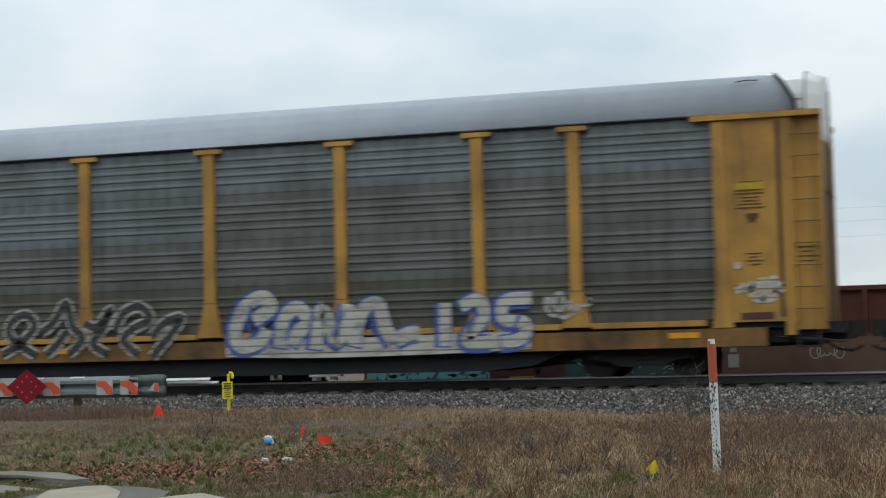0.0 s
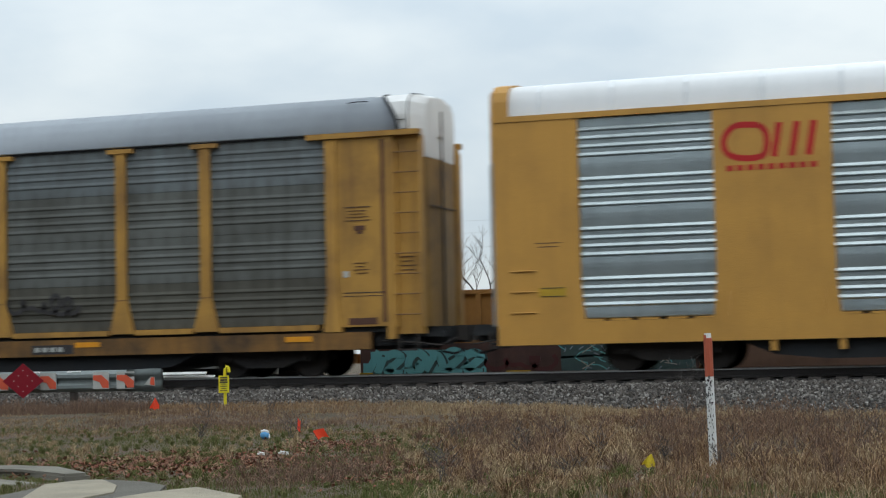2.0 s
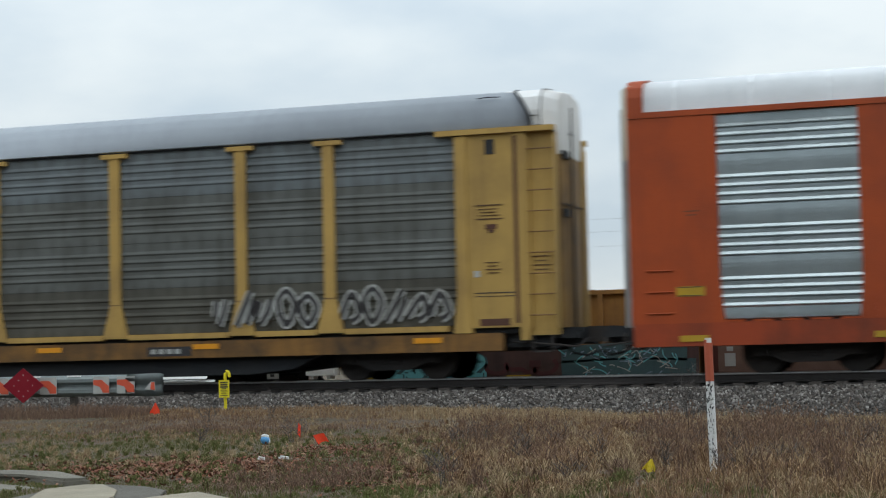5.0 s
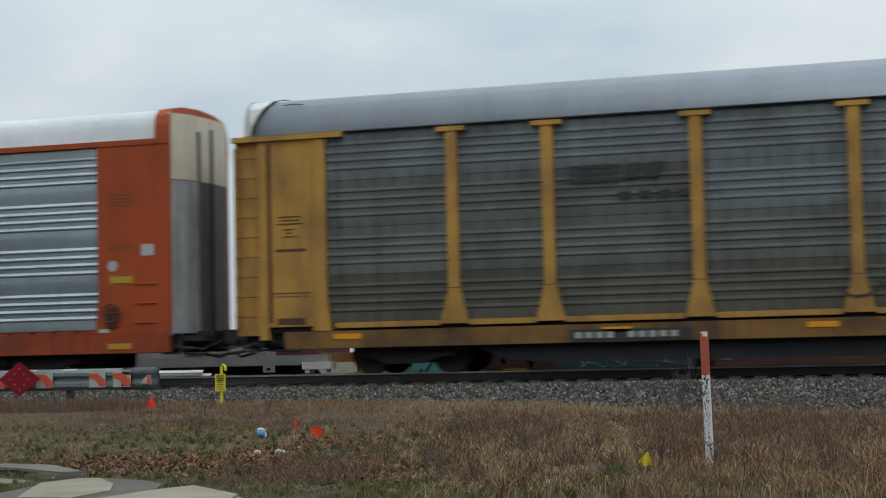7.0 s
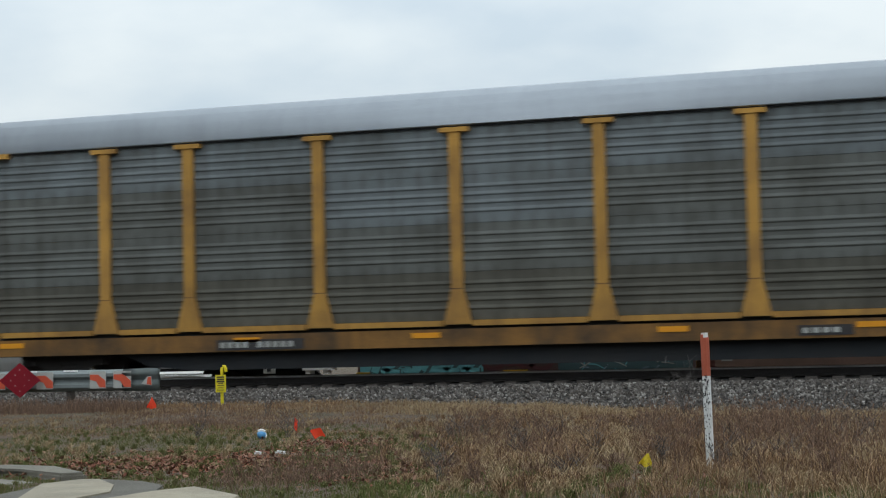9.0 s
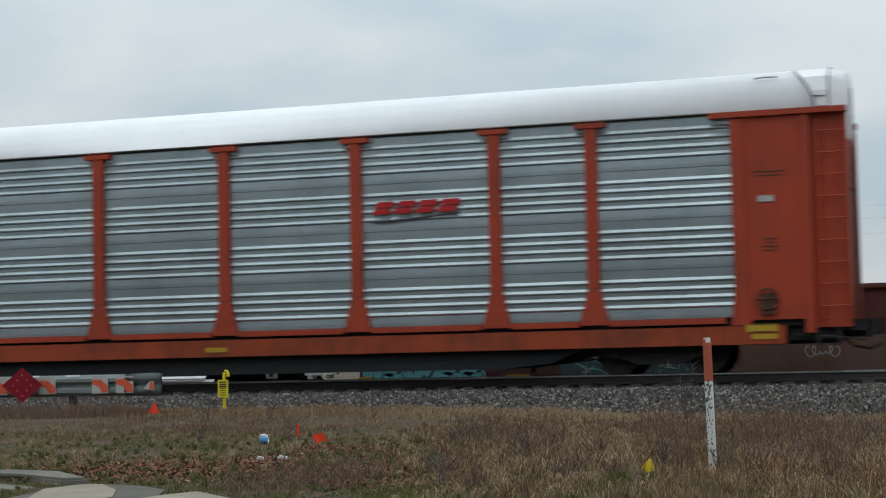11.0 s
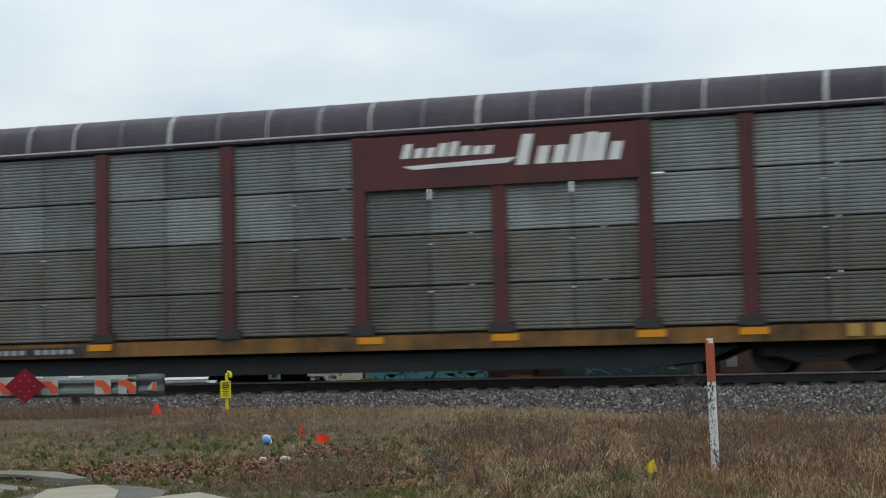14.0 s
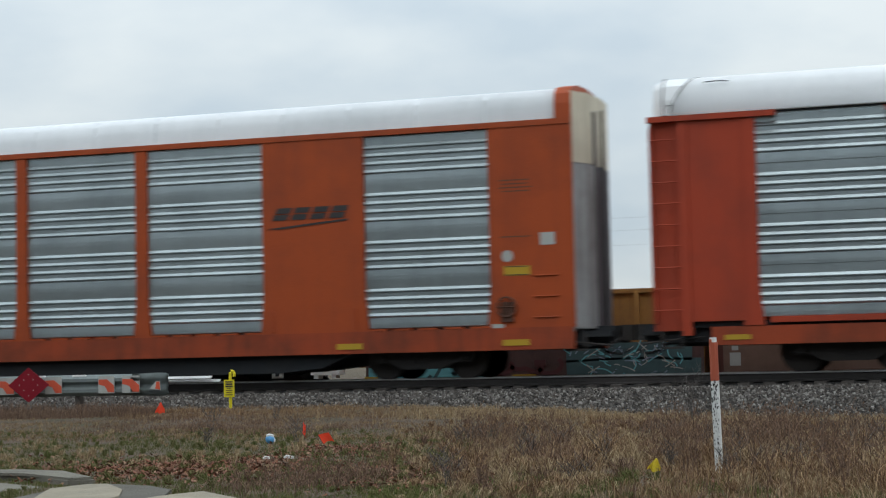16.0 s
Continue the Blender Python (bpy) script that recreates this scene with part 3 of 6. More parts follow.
def rack_end(car, e, mat, top_mat, x_out):
    """Folding end doors: painted leaves below, one pale chamfered hood above them that closes the roof's end."""
    for s in (-1, 1):
        plan = [(e * 13.95, s * 1.28), (e * (x_out - .30), s * 1.28), (e * (x_out - .04), s * .88), (e * x_out, s * .03), (e * 13.95, s * .03)]
        bm = bmesh.new()
        prism(bm, plan, 1.0, 4.55, "z")
        d = part("end_door", bm, YELLOW_SOOT if mat in (YELLOW, YELLOW_DULL, YELLOW_PALE) else mat, car)
        a, b = sorted((e * (x_out - .02), e * (x_out + .012)))
        part("door_bar", boxes((a, b, *sorted((s * .12, s * .84)), 3.53, 3.545)), DARKMARK, d)
    ring = [(-1.28, 4.553)] + DOOR_ARC
    ring = ring + [(-y, z) for y, z in ring[-2::-1]]
    bm = bmesh.new()
    rows = [[bm.verts.new((e * x, y * k, z - drop * max(0, z - 5.0))) for y, z in ring] for x, k, drop in ((13.40, 1, 0), (x_out - .30, 1, 0), (x_out - .03, .70, .06), (x_out, .10, .06))]
    for u, v in zip(rows, rows[1:]):
        for i in range(len(ring)):
            j = (i + 1) % len(ring)
            bm.faces.new((u[i], u[j], v[j], v[i]))
    bm.faces.new(rows[0])
    bm.faces.new(rows[-1][::-1])
    hood = part("end_hood", bm, top_mat, car, "weathered pale hood over the end doors")
    bm = bmesh.new()
    tube(bm, [(e * (x_out - .30), y * 1.005, z + .006) for y, z in DOOR_ARC + [(-y, z) for y, z in DOOR_ARC[-2::-1]]], .014, 5)
    part("hood_edge", bm, DARKMARK, hood, "dark worn edge of the hood")
    part("hood_mark", boxes((min(e * (x_out - .62), e * (x_out - .38)), max(e * (x_out - .62), e * (x_out - .38)), -1.385, -1.36, 5.30, 5.315)), DARKMARK, hood)
    a, b = sorted((e * (x_out - .06), e * (x_out + .025)))
    part("door_seam", boxes((a, b, -.10, -.03, 1.0, 4.6), (a, b, -.08, -.05, 4.6, 5.6)), BLACK, car)
    part("hood_latch", boxes((a, b, -.30, .10, 5.02, 5.032)), DARKMARK, hood)


def rack_car(name, label, paint, panel, roof, cap, door=None, tail=0.0, edge_strip=True):
    """Post-and-panel auto rack with a curved sheet roof."""
    car = thing(name, label, "rail car", group="freight train cars")
    underframe(car, paint, z_top=0.91 if edge_strip else 1.04, flange=edge_strip, sill=YELLOW_SILL if paint in (YELLOW, YELLOW_DULL, YELLOW_PALE) else ORANGE_SILL)
    for side in (1, -1):
        s = -side
        for a, b in zip(POSTS, POSTS[1:]):
            side_panel(car, a + 0.02, b - 0.02, 1.08, 5.04, panel, side, low=PANEL_DUSTY_DARK if panel in (PANEL_DIRTY, PANEL_GRIMY) else None)
        for x in POSTS:
            edge = abs(x) > 12
            side_post(car, x, 0.92 if edge else 1.0, 4.94, paint, side, 0.12, 0.20 if edge else 0.30, 0 if edge else 0.31)
        for e in (-1, 1):
            ya, yb = sorted((s * 1.34, s * 1.50))
            a, b = sorted((e * 12.55, e * 13.80))
            bm = boxes((a, b, ya, yb, 1.02, 4.96))
            c, d = sorted((e * 13.68, e * 13.86))
            box(bm, c, d, *sorted((s * 1.3, s * 1.53)), 0.75, 4.96)
            ep = part("end_panel", bm, paint, car)
            if side > 0 and paint is not RED_ORANGE:
                a, b = sorted((e * 12.72, e * 13.58))
                part("panel_seam", boxes((a, b, -1.506, -1.498, 1.715, 1.735), (a, b, -1.506, -1.498, 1.65, 1.662)), DARKMARK, ep)
                part("drain_slot", boxes((a + .1, b - .12, -1.506, -1.498, 1.06, 1.20)), RUST_AND_SHADE, ep, "rusty drain slot")
                # dark strip painted for the shadow in the gap beside the ladder
                a, b = sorted((e * 13.585, e * 13.665))
                part("joint_strip", boxes((a, b, -1.506, -1.498, 1.1, 4.9)), RUST_AND_SHADE, ep, "dark strip for the shaded gap beside the ladder")
            inset = 0.0 if side > 0 else 0.04
            inset -= tail * 0.4 if e > 0 else 0
            a, b = sorted((e * 13.86, e * (14.44 - inset)))
            ya, yb = sorted((s * 1.20, s * 1.40))
            part("corner_column", boxes((a, b, ya, yb, 0.85, 4.96)), paint, car)
            ladder(car, e * (14.15 - inset), side, paint)
            a, b = sorted((e * 11.95, e * (14.46 - inset)))
            ya, yb = sorted((s * 1.36, s * 1.575))
            part("end_cap_beam", boxes((a, b, ya, yb, 4.965, 5.075)), paint, car)
        ya, yb = sorted((s * 1.40, s * 1.478))
        part("roof_rail", boxes((-14.2, 14.2, ya, yb, 5.045, 5.10)), BLACK, car, "dark roof seam")
    shaped_roof(car, roof)
    for e in (-1, 1):
        bm = bmesh.new()
        tube(bm, [(e * (roof_reach(z) + .005), y * 1.01, z + 0.008) for y, z in ROOF_ARC], 0.010 if roof is ROOF_FRESH else 0.030, 6)
        part("roof_strap", bm, BLACK, car)
        bm = bmesh.new()
        tube(bm, [(e * 13.30, -1.42, 5.72), (e * 13.05, -1.40, 5.735), (e * 12.85, -1.41, 5.715)], 0.012, 5)
        part("grab_iron", bm, BLACK, car)
        rack_end(car, e, door or paint, cap, 14.46 + (tail * .3 if e > 0 else 0))
    return car


BM_ARC = [(-1.49, 5.19), (-1.47, 5.45), (-1.42, 5.66), (-1.28, 5.80), (-0.8, 5.90), (0.0, 5.94)]
BM_PANELS = [(-12.37, -9.66), (-7.38, -4.64), (-4.38, -1.64), (-1.38, 1.36), (1.62, 4.34), (4.62, 7.36), (9.66, 12.38)]


def bay_car(name, label, paint, panel, roof, odd_panel=None, door=None, door_top=None):
    """Flush-sided auto rack: ribbed panels set in a painted frame."""
    car = thing(name, label, "rail car", group="freight train cars")
    door, door_top = door or DOOR_MAUVE, door_top or CREAM_END
    underframe(car, paint, 0.55, 1.0, False, ORANGE_SILL if paint is ORANGE else None, 14.1)
    for side in (1, -1):
        s = -side
        for i, (a, b) in enumerate(BM_PANELS):
            bm = bmesh.new()
            prof = rib_profile(1.06, 5.06)
            sheet(bm, mirrored(prof, side), a - 0.05, b + 0.05, (0, 0.02 * side, 0))
            part("side_panel", bm, odd_panel if (odd_panel and i == 3) else panel, car)
        gaps = [(-14.13, BM_PANELS[0][0])] + [(p[1], q[0]) for p, q in zip(BM_PANELS, BM_PANELS[1:])] + [(BM_PANELS[-1][1], 14.13)]
        ya, yb = sorted((s * 1.40, s * 1.51))
        for a, b in gaps:
            bm = bmesh.new()
            fl = 0.08
            la, lb = (a if a < -14 else a - fl), (b if b > 14 else b + fl)
            prism(bm, [(la, 0.985), (lb, 0.985), (b + (lb - b) * 0.6, 1.25), (b, 1.75), (b, 5.07), (a, 5.07), (a, 1.75), (a + (la - a) * 0.6, 1.25)], ya, yb)
            w = part("side_post" if b - a < 1 else "side_sheet", bm, paint, car)
            if 1.5 < b - a < 2.5 and side > 0 and abs(a) < 10:
                for x in (a + 0.22, b - 0.22):
                    r = bmesh.new()
                    prism(r, [(x - 0.03, 1.02), (x + 0.03, 1.02), (x + 0.015, 1.5), (x - 0.015, 1.5)], -1.535, -1.51)
                    part("gusset", r, paint, w)
        ya, yb = sorted((s * 1.40, s * 1.53))
        part("top_rail", boxes((-14.13, 14.13, ya, yb, 5.075, 5.19)), paint, car)
        for a, b in BM_PANELS:
            n = 5
            for k in range(n):
                x = a + 0.25 + (b - a - 0.5) * k / (n - 1)
                part("panel_clip", boxes((x - 0.20, x + 0.20, *sorted((s * 1.40, s * 1.525)), 1.003, 1.045)), paint, car)
        for e in (-1, 1):
            ladder(car, e * 13.55, side, paint, 0.95, 2.2)
            a, b = sorted((e * 13.8, e * 14.13))
            bm = bmesh.new()
            prism(bm, [(s * 1.51, 5.19), (s * 1.495, 5.50), (s * 1.44, 5.70), (s * 1.29, 5.84), (s * 0.8, 5.94), (s * 0.01, 5.98), (s * 0.01, 5.6), (s * 1.3, 5.19)], a, b, "x")
            part("roof_corner", bm, paint, car)
    arc_roof(car, -13.8, 13.8, roof, BM_ARC)
    x = -13.2
    while x < 13.5:
        bm = bmesh.new()
        sheet(bm, [(y * 1.004, z + 0.004) for y, z in BM_ARC], x, x + 0.07, (0, 0, -0.02))
        part("roof_seam", bm, ROOF_WHITE, car)
        x += 1.5
    for e in (-1, 1):
        end_doors(car, e, door, door_top, 0.95, 4.3, 5.75, 14.42, 1.40)
        a, b = sorted((e * 14.05, e * 14.12))
        part("end_frame", boxes((a, b, -1.5, -1.36, 0.9, 5.2)), END_GREY, car, "streaked pale end frame")
        part("end_frame", boxes((a, b, 1.36, 1.5, 0.9, 5.2)), END_GREY, car, "streaked pale end frame")
        bm = bmesh.new()
        prism(bm, [(e * 14.10, -1.42), (e * 14.17, -1.42), (e * 14.36, -.98), (e * 14.40, -.62), (e * 14.34, -.62), (e * 14.28, -.98)], 0.95, 4.28, "z")
        part("door_leaf", bm, DOOR_GREY, car, "pale streaked door leaf")
        part("door_rib", boxes((min(e * 14.36, e * 14.44), max(e * 14.36, e * 14.44), -.62, -.56, .97, 5.4)), DOOR_MAUVE, car)
        for x in (4.2, 5.6, 7.3, 8.6) if paint == YELLOW_CLEAN else ():
            part("sill_bracket", boxes((e * x - .06, e * x + .06, -1.50, -1.36, .34, .56)), paint, car)
    return car


def slat_car(name, label):
    """Older maroon auto rack: slatted panels in four tiers on a yellow flat car."""
    car = thing(name, label, "rail car", group="freight train cars")
    underframe(car, YELLOW_DULL, 0.62, 0.93, False, YELLOW_SILL)
    tiers = [(0.98, 1.91), (1.94, 2.97), (3.0, 3.99), (4.02, 5.05)]
    for side in (1, -1):
        s = -side
        for i, (a, b) in enumerate(zip(POSTS, POSTS[1:])):
            for k, (z0, z1) in enumerate(tiers):
                if k == 3 and i in (5, 6):
                    continue
                mid = (a + b) / 2
                cuts = [(a, mid), (mid, b)] if b - a > 2.5 else [(a, b)]
                for c, d in cuts:
                    side_panel(car, c + 0.02, d - 0.02, z0, z1, PANEL_WORN if k > 1 else PANEL_WORN_BROWN, side, style="slat")
        for x in POSTS:
            side_post(car, x, 0.93, 5.06, MAROON, side, 0.15, 0.19, 0, 0.35)
            if abs(x) < 12:
                ya, yb = sorted((s * 1.36, s * 1.55))
                part("post_foot", boxes((x - 0.27, x + 0.27, ya, yb, 0.94, 1.12)), DARKMARK, car)
        for e in (-1, 1):
            ya, yb = sorted((s * 1.36, s * 1.50))
            a, b = sorted((e * 12.6, e * 13.55))
            bm = boxes((a, b, ya, yb, 1.0, 5.0))
            part("end_panel", bm, MAROON, car)
            a, b = sorted((e * 13.66, e * (14.42 if side > 0 else 14.2)))
            part("corner_sheet", boxes((a, b, *sorted((s * 1.30, s * 1.50)), 0.95, 4.98)), MAROON, car)
            a, b = sorted((e * 12.2, e * 14.45))
            part("end_cap_beam", boxes((a, b, *sorted((s * 1.3, s * 1.56)), 5.0, 5.10)), MAROON_ROOF, car)
        part("roof_rail", boxes((-14.0, 14.0, *sorted((s * 1.40, s * 1.535)), 5.11, 5.20)), MAROON_ROOF, car)
    arc_roof(car, -13.9, 13.9, MAROON_ROOF, [(y, z + 0.0) for y, z in ROOF_ARC])
    for i in range(24):
        x = -13.4 + i * 1.165
        bm = bmesh.new()
        w = (0.09, 0.05, 0.03)[i * 7 % 3]
        arc = [(y * 1.01, z + 0.008) for y, z in ROOF_ARC]
        sheet(bm, arc + [(-y, z) for y, z in arc[-2::-1]], x, x + w, (0, 0, -0.02))
        part("roof_strap", bm, WHITE_DIM if i % 2 else PANEL_WORN, car, "scuffed pale roof strap")
    for e in (-1, 1):
        rack_end(car, e, MAROON, CREAM_END if e > 0 else MAROON_ROOF, 14.42)
        part("end_slot", boxes((min(e * 14.2, e * 14.45), max(e * 14.2, e * 14.45), -.85, -.45, 3.55, 3.7)), BLACK, car)
    sign = part("name_board", boxes((1.62, 7.45, -1.56, -1.41, 3.93, 5.04)), MAROON, car, "maroon name board with cream shapes")
    bm = bmesh.new()
    # two words as plain slanted bars over a long stroke
    for x, h in ((2.55, .30), (2.82, .20), (3.08, .20), (3.32, .28), (3.56, .30), (3.82, .20), (4.08, .18), (4.32, .18)):
        prism(bm, [(x - .09, 4.56), (x + .10, 4.56), (x + .10 + h * .25, 4.56 + h), (x - .07 + h * .25, 4.56 + h)], -1.572, -1.56)
    for x, h in ((5.05, .62), (5.45, .36), (5.80, .36), (6.10, .55), (6.38, .58), (6.62, .55), (6.95, .36)):
        prism(bm, [(x - .12, 4.30), (x + .12, 4.30), (x + .12 + h * .22, 4.30 + h), (x - .10 + h * .22, 4.30 + h)], -1.572, -1.56)
    prism(bm, [(2.50, 4.40), (2.72, 4.32), (4.75, 4.36), (4.95, 4.47)], -1.572, -1.56)
    part("cream_bar", bm, WHITE, sign, "cream slanted bars and stroke")
    reflectors(car, [-13.0, -9.3, -4.6, 1.7, 4.6, 7.6, 9.6, 13.6], 0.83, REFLECT, 0.28, 0.14)
    mark_plate(car, -7.3, -5.0, 0.66, 0.86)
    placard(car, -13.1, 1.62, 0.62, 0.22, DECAL_YEL)
    placard(car, 13.0, 1.75, 0.62, 0.22, DECAL_YEL)
    for e in (-1, 1):
        part("number_slot", boxes((e * 13.05 - .22, e * 13.05 + .22, -1.512, -1.498, 4.66, 4.86)), BLACK, car, "dark recessed slot")
        part("notice", boxes((e * 13.05 - .09, e * 13.05 + .09, -1.522, -1.512, 4.68, 4.82)), WHITE, car, "small white notice")
        part("joint_gap", boxes((e * 13.61 - .05, e * 13.61 + .05, -1.49, -1.44, 1.0, 4.95)), BLACK, car)
        for z in (3.30, 4.75):
            part("joint_clip", boxes((e * 13.62 - .06, e * 13.62 + .06, -1.51, -1.49, z, z + .09)), WHITE_DIM, car)
    part("roof_edge_wear", boxes((-13.6, 13.6, -1.542, -1.535, 5.165, 5.195)), CAP_PALE, car, "pale scraped roof edge")
    for x in (-11.2, -10.2, 11.5, 12.0):
        part("stencil_box", boxes((x - .14, x + .14, -1.54, -1.52, .68, .92)), YELLOW_PALE, car)
    return car


# ---- sprayed pictures and emblems ----
def spray(car, name, mat, strokes, w, y, label):
    bm = bmesh.new()
    for s in strokes:
        ribbon(bm, s, w, y)
    return part(name, bm, mat, car, label)


def loops(x0, x1, z0, z1, n, seed, fat=1.0):
    """Bubble-like strokes that fill a strip."""
    r = random.Random(seed)
    out_ = []
    step = (x1 - x0) / n
    for i in range(n):
        cx = x0 + step * (i + 0.5)
        h = (z1 - z0) * r.uniform(0.75, 1.0)
        w = step * 0.55 * fat
        kind = r.randrange(5)
        lean = r.uniform(-.1, .35) * w
        if kind == 4:
            out_.append([(cx - w * .35, z0 + h * .3), (cx - w * .5 + lean, z0 + h * .7), (cx + lean, z0 + h), (cx + w * .5 + lean, z0 + h * .65), (cx + w * .4, z0 + h * .25), (cx, z0), (cx - w * .35, z0 + h * .3)])
        elif kind == 0:
            out_.append([(cx - w * .5, z0), (cx - w * .2 + lean, z0 + h * .55), (cx + w * .2 + lean, z0 + h)])
            out_.append([(cx + w * .15, z0 + h * .05), (cx + w * .45 + lean, z0 + h * .75)])
        elif kind == 1:
            out_.append([(cx - w * .55, z0 + h * .15), (cx + lean, z0 + h * .9), (cx + w * .55, z0 + h * .3), (cx + w * .1, z0 + h * .05)])
        elif kind == 2:
            out_.append([(cx - w * .5, z0 + h * .8), (cx, z0 + h * .95), (cx + w * .45, z0 + h * .75), (cx - w * .1, z0 + h * .35), (cx - w * .45, z0 + h * .1), (cx + w * .5, z0)])
        else:
            out_.append([(cx - w * .3, z0 + h * .05), (cx + w * .1 + lean, z0 + h * .5), (cx + w * .3 + lean, z0 + h * .95)])
            out_.append([(cx - w * .55, z0 + h * .35), (cx - w * .35 + lean, z0 + h * .9)])
    return out_


def tag_piece(car, strokes, fill, edge, y, w=.30, rim=.06, shift=(-.04, -.03)):
    """Fat sprayed strokes with a rim of another colour."""
    spray(car, "graffiti_edge", edge, [[(x + shift[0], z + shift[1]) for x, z in s] for s in strokes], w + 2 * rim, y, "sprayed rim")
    for i, s in enumerate(strokes):
        spray(car, "graffiti", fill, [s], w, y - .004 - .001 * (i % 3), "fat sprayed stroke")


def scribble(x0, x1, z0, z1, n, seed):
    """A curling unreadable line that wanders along a strip."""
    r = random.Random(seed)
    a, zc, h = (x1 - x0) / n, (z0 + z1) / 2, (z1 - z0) / 2
    pts, ph = [], r.uniform(0, 6)
    for i in range(n * 4):
        t = i / 4
        w = .6 + .5 * math.sin(t * .9 + ph)
        pts.append((x0 + a * t + a * .9 * w * math.cos(t * 4.2 + ph), zc + h * w * math.sin(t * 4.2 + ph) + .25 * h * math.sin(t * 1.3)))
    return [pts]


def emblem(car, x, z, r=0.37):
    bm = bmesh.new()
    disc(bm, (x, z), r, -1.512, -1.500)
    e = part("emblem", bm, EMBLEM, car, "round dark blue emblem with a light cross")
    bm = bmesh.new()
    disc(bm, (x, z), r * 0.68, -1.516, -1.512)
    part("emblem_field", bm, WHITE_DIM, e)
    k = r * 0.62
    part("cross", boxes((x - k, x + k, -1.520, -1.516, z - k * .22, z + k * .22), (x - k * .22, x + k * .22, -1.5205, -1.516, z - k, z + k)), BLUE, e)


def slant_bars(car, x0, x1, z0, z1, mat, under, y, n=4):
    bm = bmesh.new()
    w = (x1 - x0) / n
    sl = (z1 - z0) * 0.5
    for i in range(n):
        a = x0 + i * w + 0.04
        b = a + w * 0.80
        m1, m2 = z0 + (z1 - z0) * .38, z0 + (z1 - z0) * .62
        prism(bm, [(a, z0), (b, z0), (b + sl * .42, m1 + .02), (a + sl * .42, m1 + .02)], y, y + 0.012)
        part("logo_bar", bm, mat, car)
        bm = bmesh.new()
        prism(bm, [(a + sl * .58, m2 - .02), (b + sl * .58, m2 - .02), (b + sl, z1), (a + sl, z1)], y, y + 0.012)
        part("logo_bar", bm, mat, car)
        bm = bmesh.new()
    bm.free()
    bm = bmesh.new()
    prism(bm, [(x0 - .06, z0 - .17), (x0 + .2, z0 - .19), (x1 + .05, z0 - .06), (x1 + .05, z0 - .02)], y, y + 0.012)
    part("logo_stroke", bm, under, car)


def common_marks(car, right=True):
    """Stencils, placards and reflectors of a yellow rack car."""
    reflectors(car, [-11.9, -6.2, -2.2, 2.9, 6.7, 11.7], 0.79)
    reflectors(car, [-8.6, 0.0, 8.6], 1.035, REFLECT, 0.33, 0.075)
    lines_decal(car, -13.45, -12.85, 3.35, 3)
    lines_decal(car, -13.3, -13.0, 3.08, 3)
    lines_decal(car, -13.5, -12.75, 2.66, 1, None, .09, .05)
    for z in (3.50, 3.22):
        part("stencil", boxes((12.78, 13.35, -1.512, -1.50, z, z + .022)), STENCIL, car)
    lines_decal(car, 12.82, 13.30, 3.44, 3, None, .065, .014)
    part("stencil", boxes((12.98, 13.22, -1.512, -1.50, 3.02, 3.12), (13.04, 13.16, -1.512, -1.50, 2.95, 3.01)), RUST_AND_SHADE, car, "small rusty stencil")
    lines_decal(car, 12.95, 13.3, 2.35, 4, None, .07, .018)
    part("notice", boxes((12.72, 12.84, -1.512, -1.50, 2.05, 2.18)), WHITE_DIM, car, "small pale notice")
    lines_decal(car, 13.92, 14.32, 2.45, 4, None, .09, .02, -1.412)
    mark_plate(car, 5.3, 6.35, 0.60, 0.80, 4)


def brake_wheel(car, x, z, y=-1.53):
    """Hand brake wheel with its dark housing."""
    bm = bmesh.new()
    tube(bm, [(x + .20 * math.cos(i * math.pi / 8), y - .05, z + .20 * math.sin(i * math.pi / 8)) for i in range(17)], .022, 6)
    w = part("brake_wheel", bm, RUST_AND_SHADE, car, "dark hand brake wheel")
    for k in range(3):
        a = k * math.pi / 3
        bm = bmesh.new()
        tube(bm, [(x - .19 * math.cos(a), y - .05, z - .19 * math.sin(a)), (x + .19 * math.cos(a), y - .05, z + .19 * math.sin(a))], .014, 5)
        part("spoke", bm, RUST_AND_SHADE, w)
    part("brake_housing", boxes((x - .12, x + .14, y - .03, y + .03, z - .30, z + .10)), RUST_AND_SHADE, car, "dark brake housing")


cars = {}

# each car and what sets it apart
c = cars["a"] = rack_car("autorack_car", "yellow auto rack with dirty ribbed panels and white graffiti", YELLOW, PANEL_DIRTY, ROOF_GREY, WHITE_END)
common_marks(c)
placard(c, 13.06, 3.66, .58, .19)
spray(c, "graffiti_base", CREAM, [[(1.9, 0.78), (4, 0.72), (6.6, 0.74), (8.6, 0.80)]], 0.40, -1.556, "cream sprayed base")
tag_piece(c, [[(2.55, 1.35), (2.95, 1.60), (2.75, 1.84), (2.35, 1.62), (2.12, 1.15), (2.25, .80), (2.70, .90), (2.85, 1.15)], [(3.15, .75), (3.25, 1.35), (3.55, 1.58), (3.80, 1.30), (3.55, 1.05), (3.40, .80)],
              [(3.95, .70), (4.10, 1.55), (4.45, .85), (4.72, 1.62)], [(4.80, .75), (5.0, 1.45), (5.35, 1.60), (5.50, 1.15), (5.70, .80)], [(5.75, .85), (6.05, .98), (6.25, 1.0)]], CREAM, TAG_BLUE, -1.560)
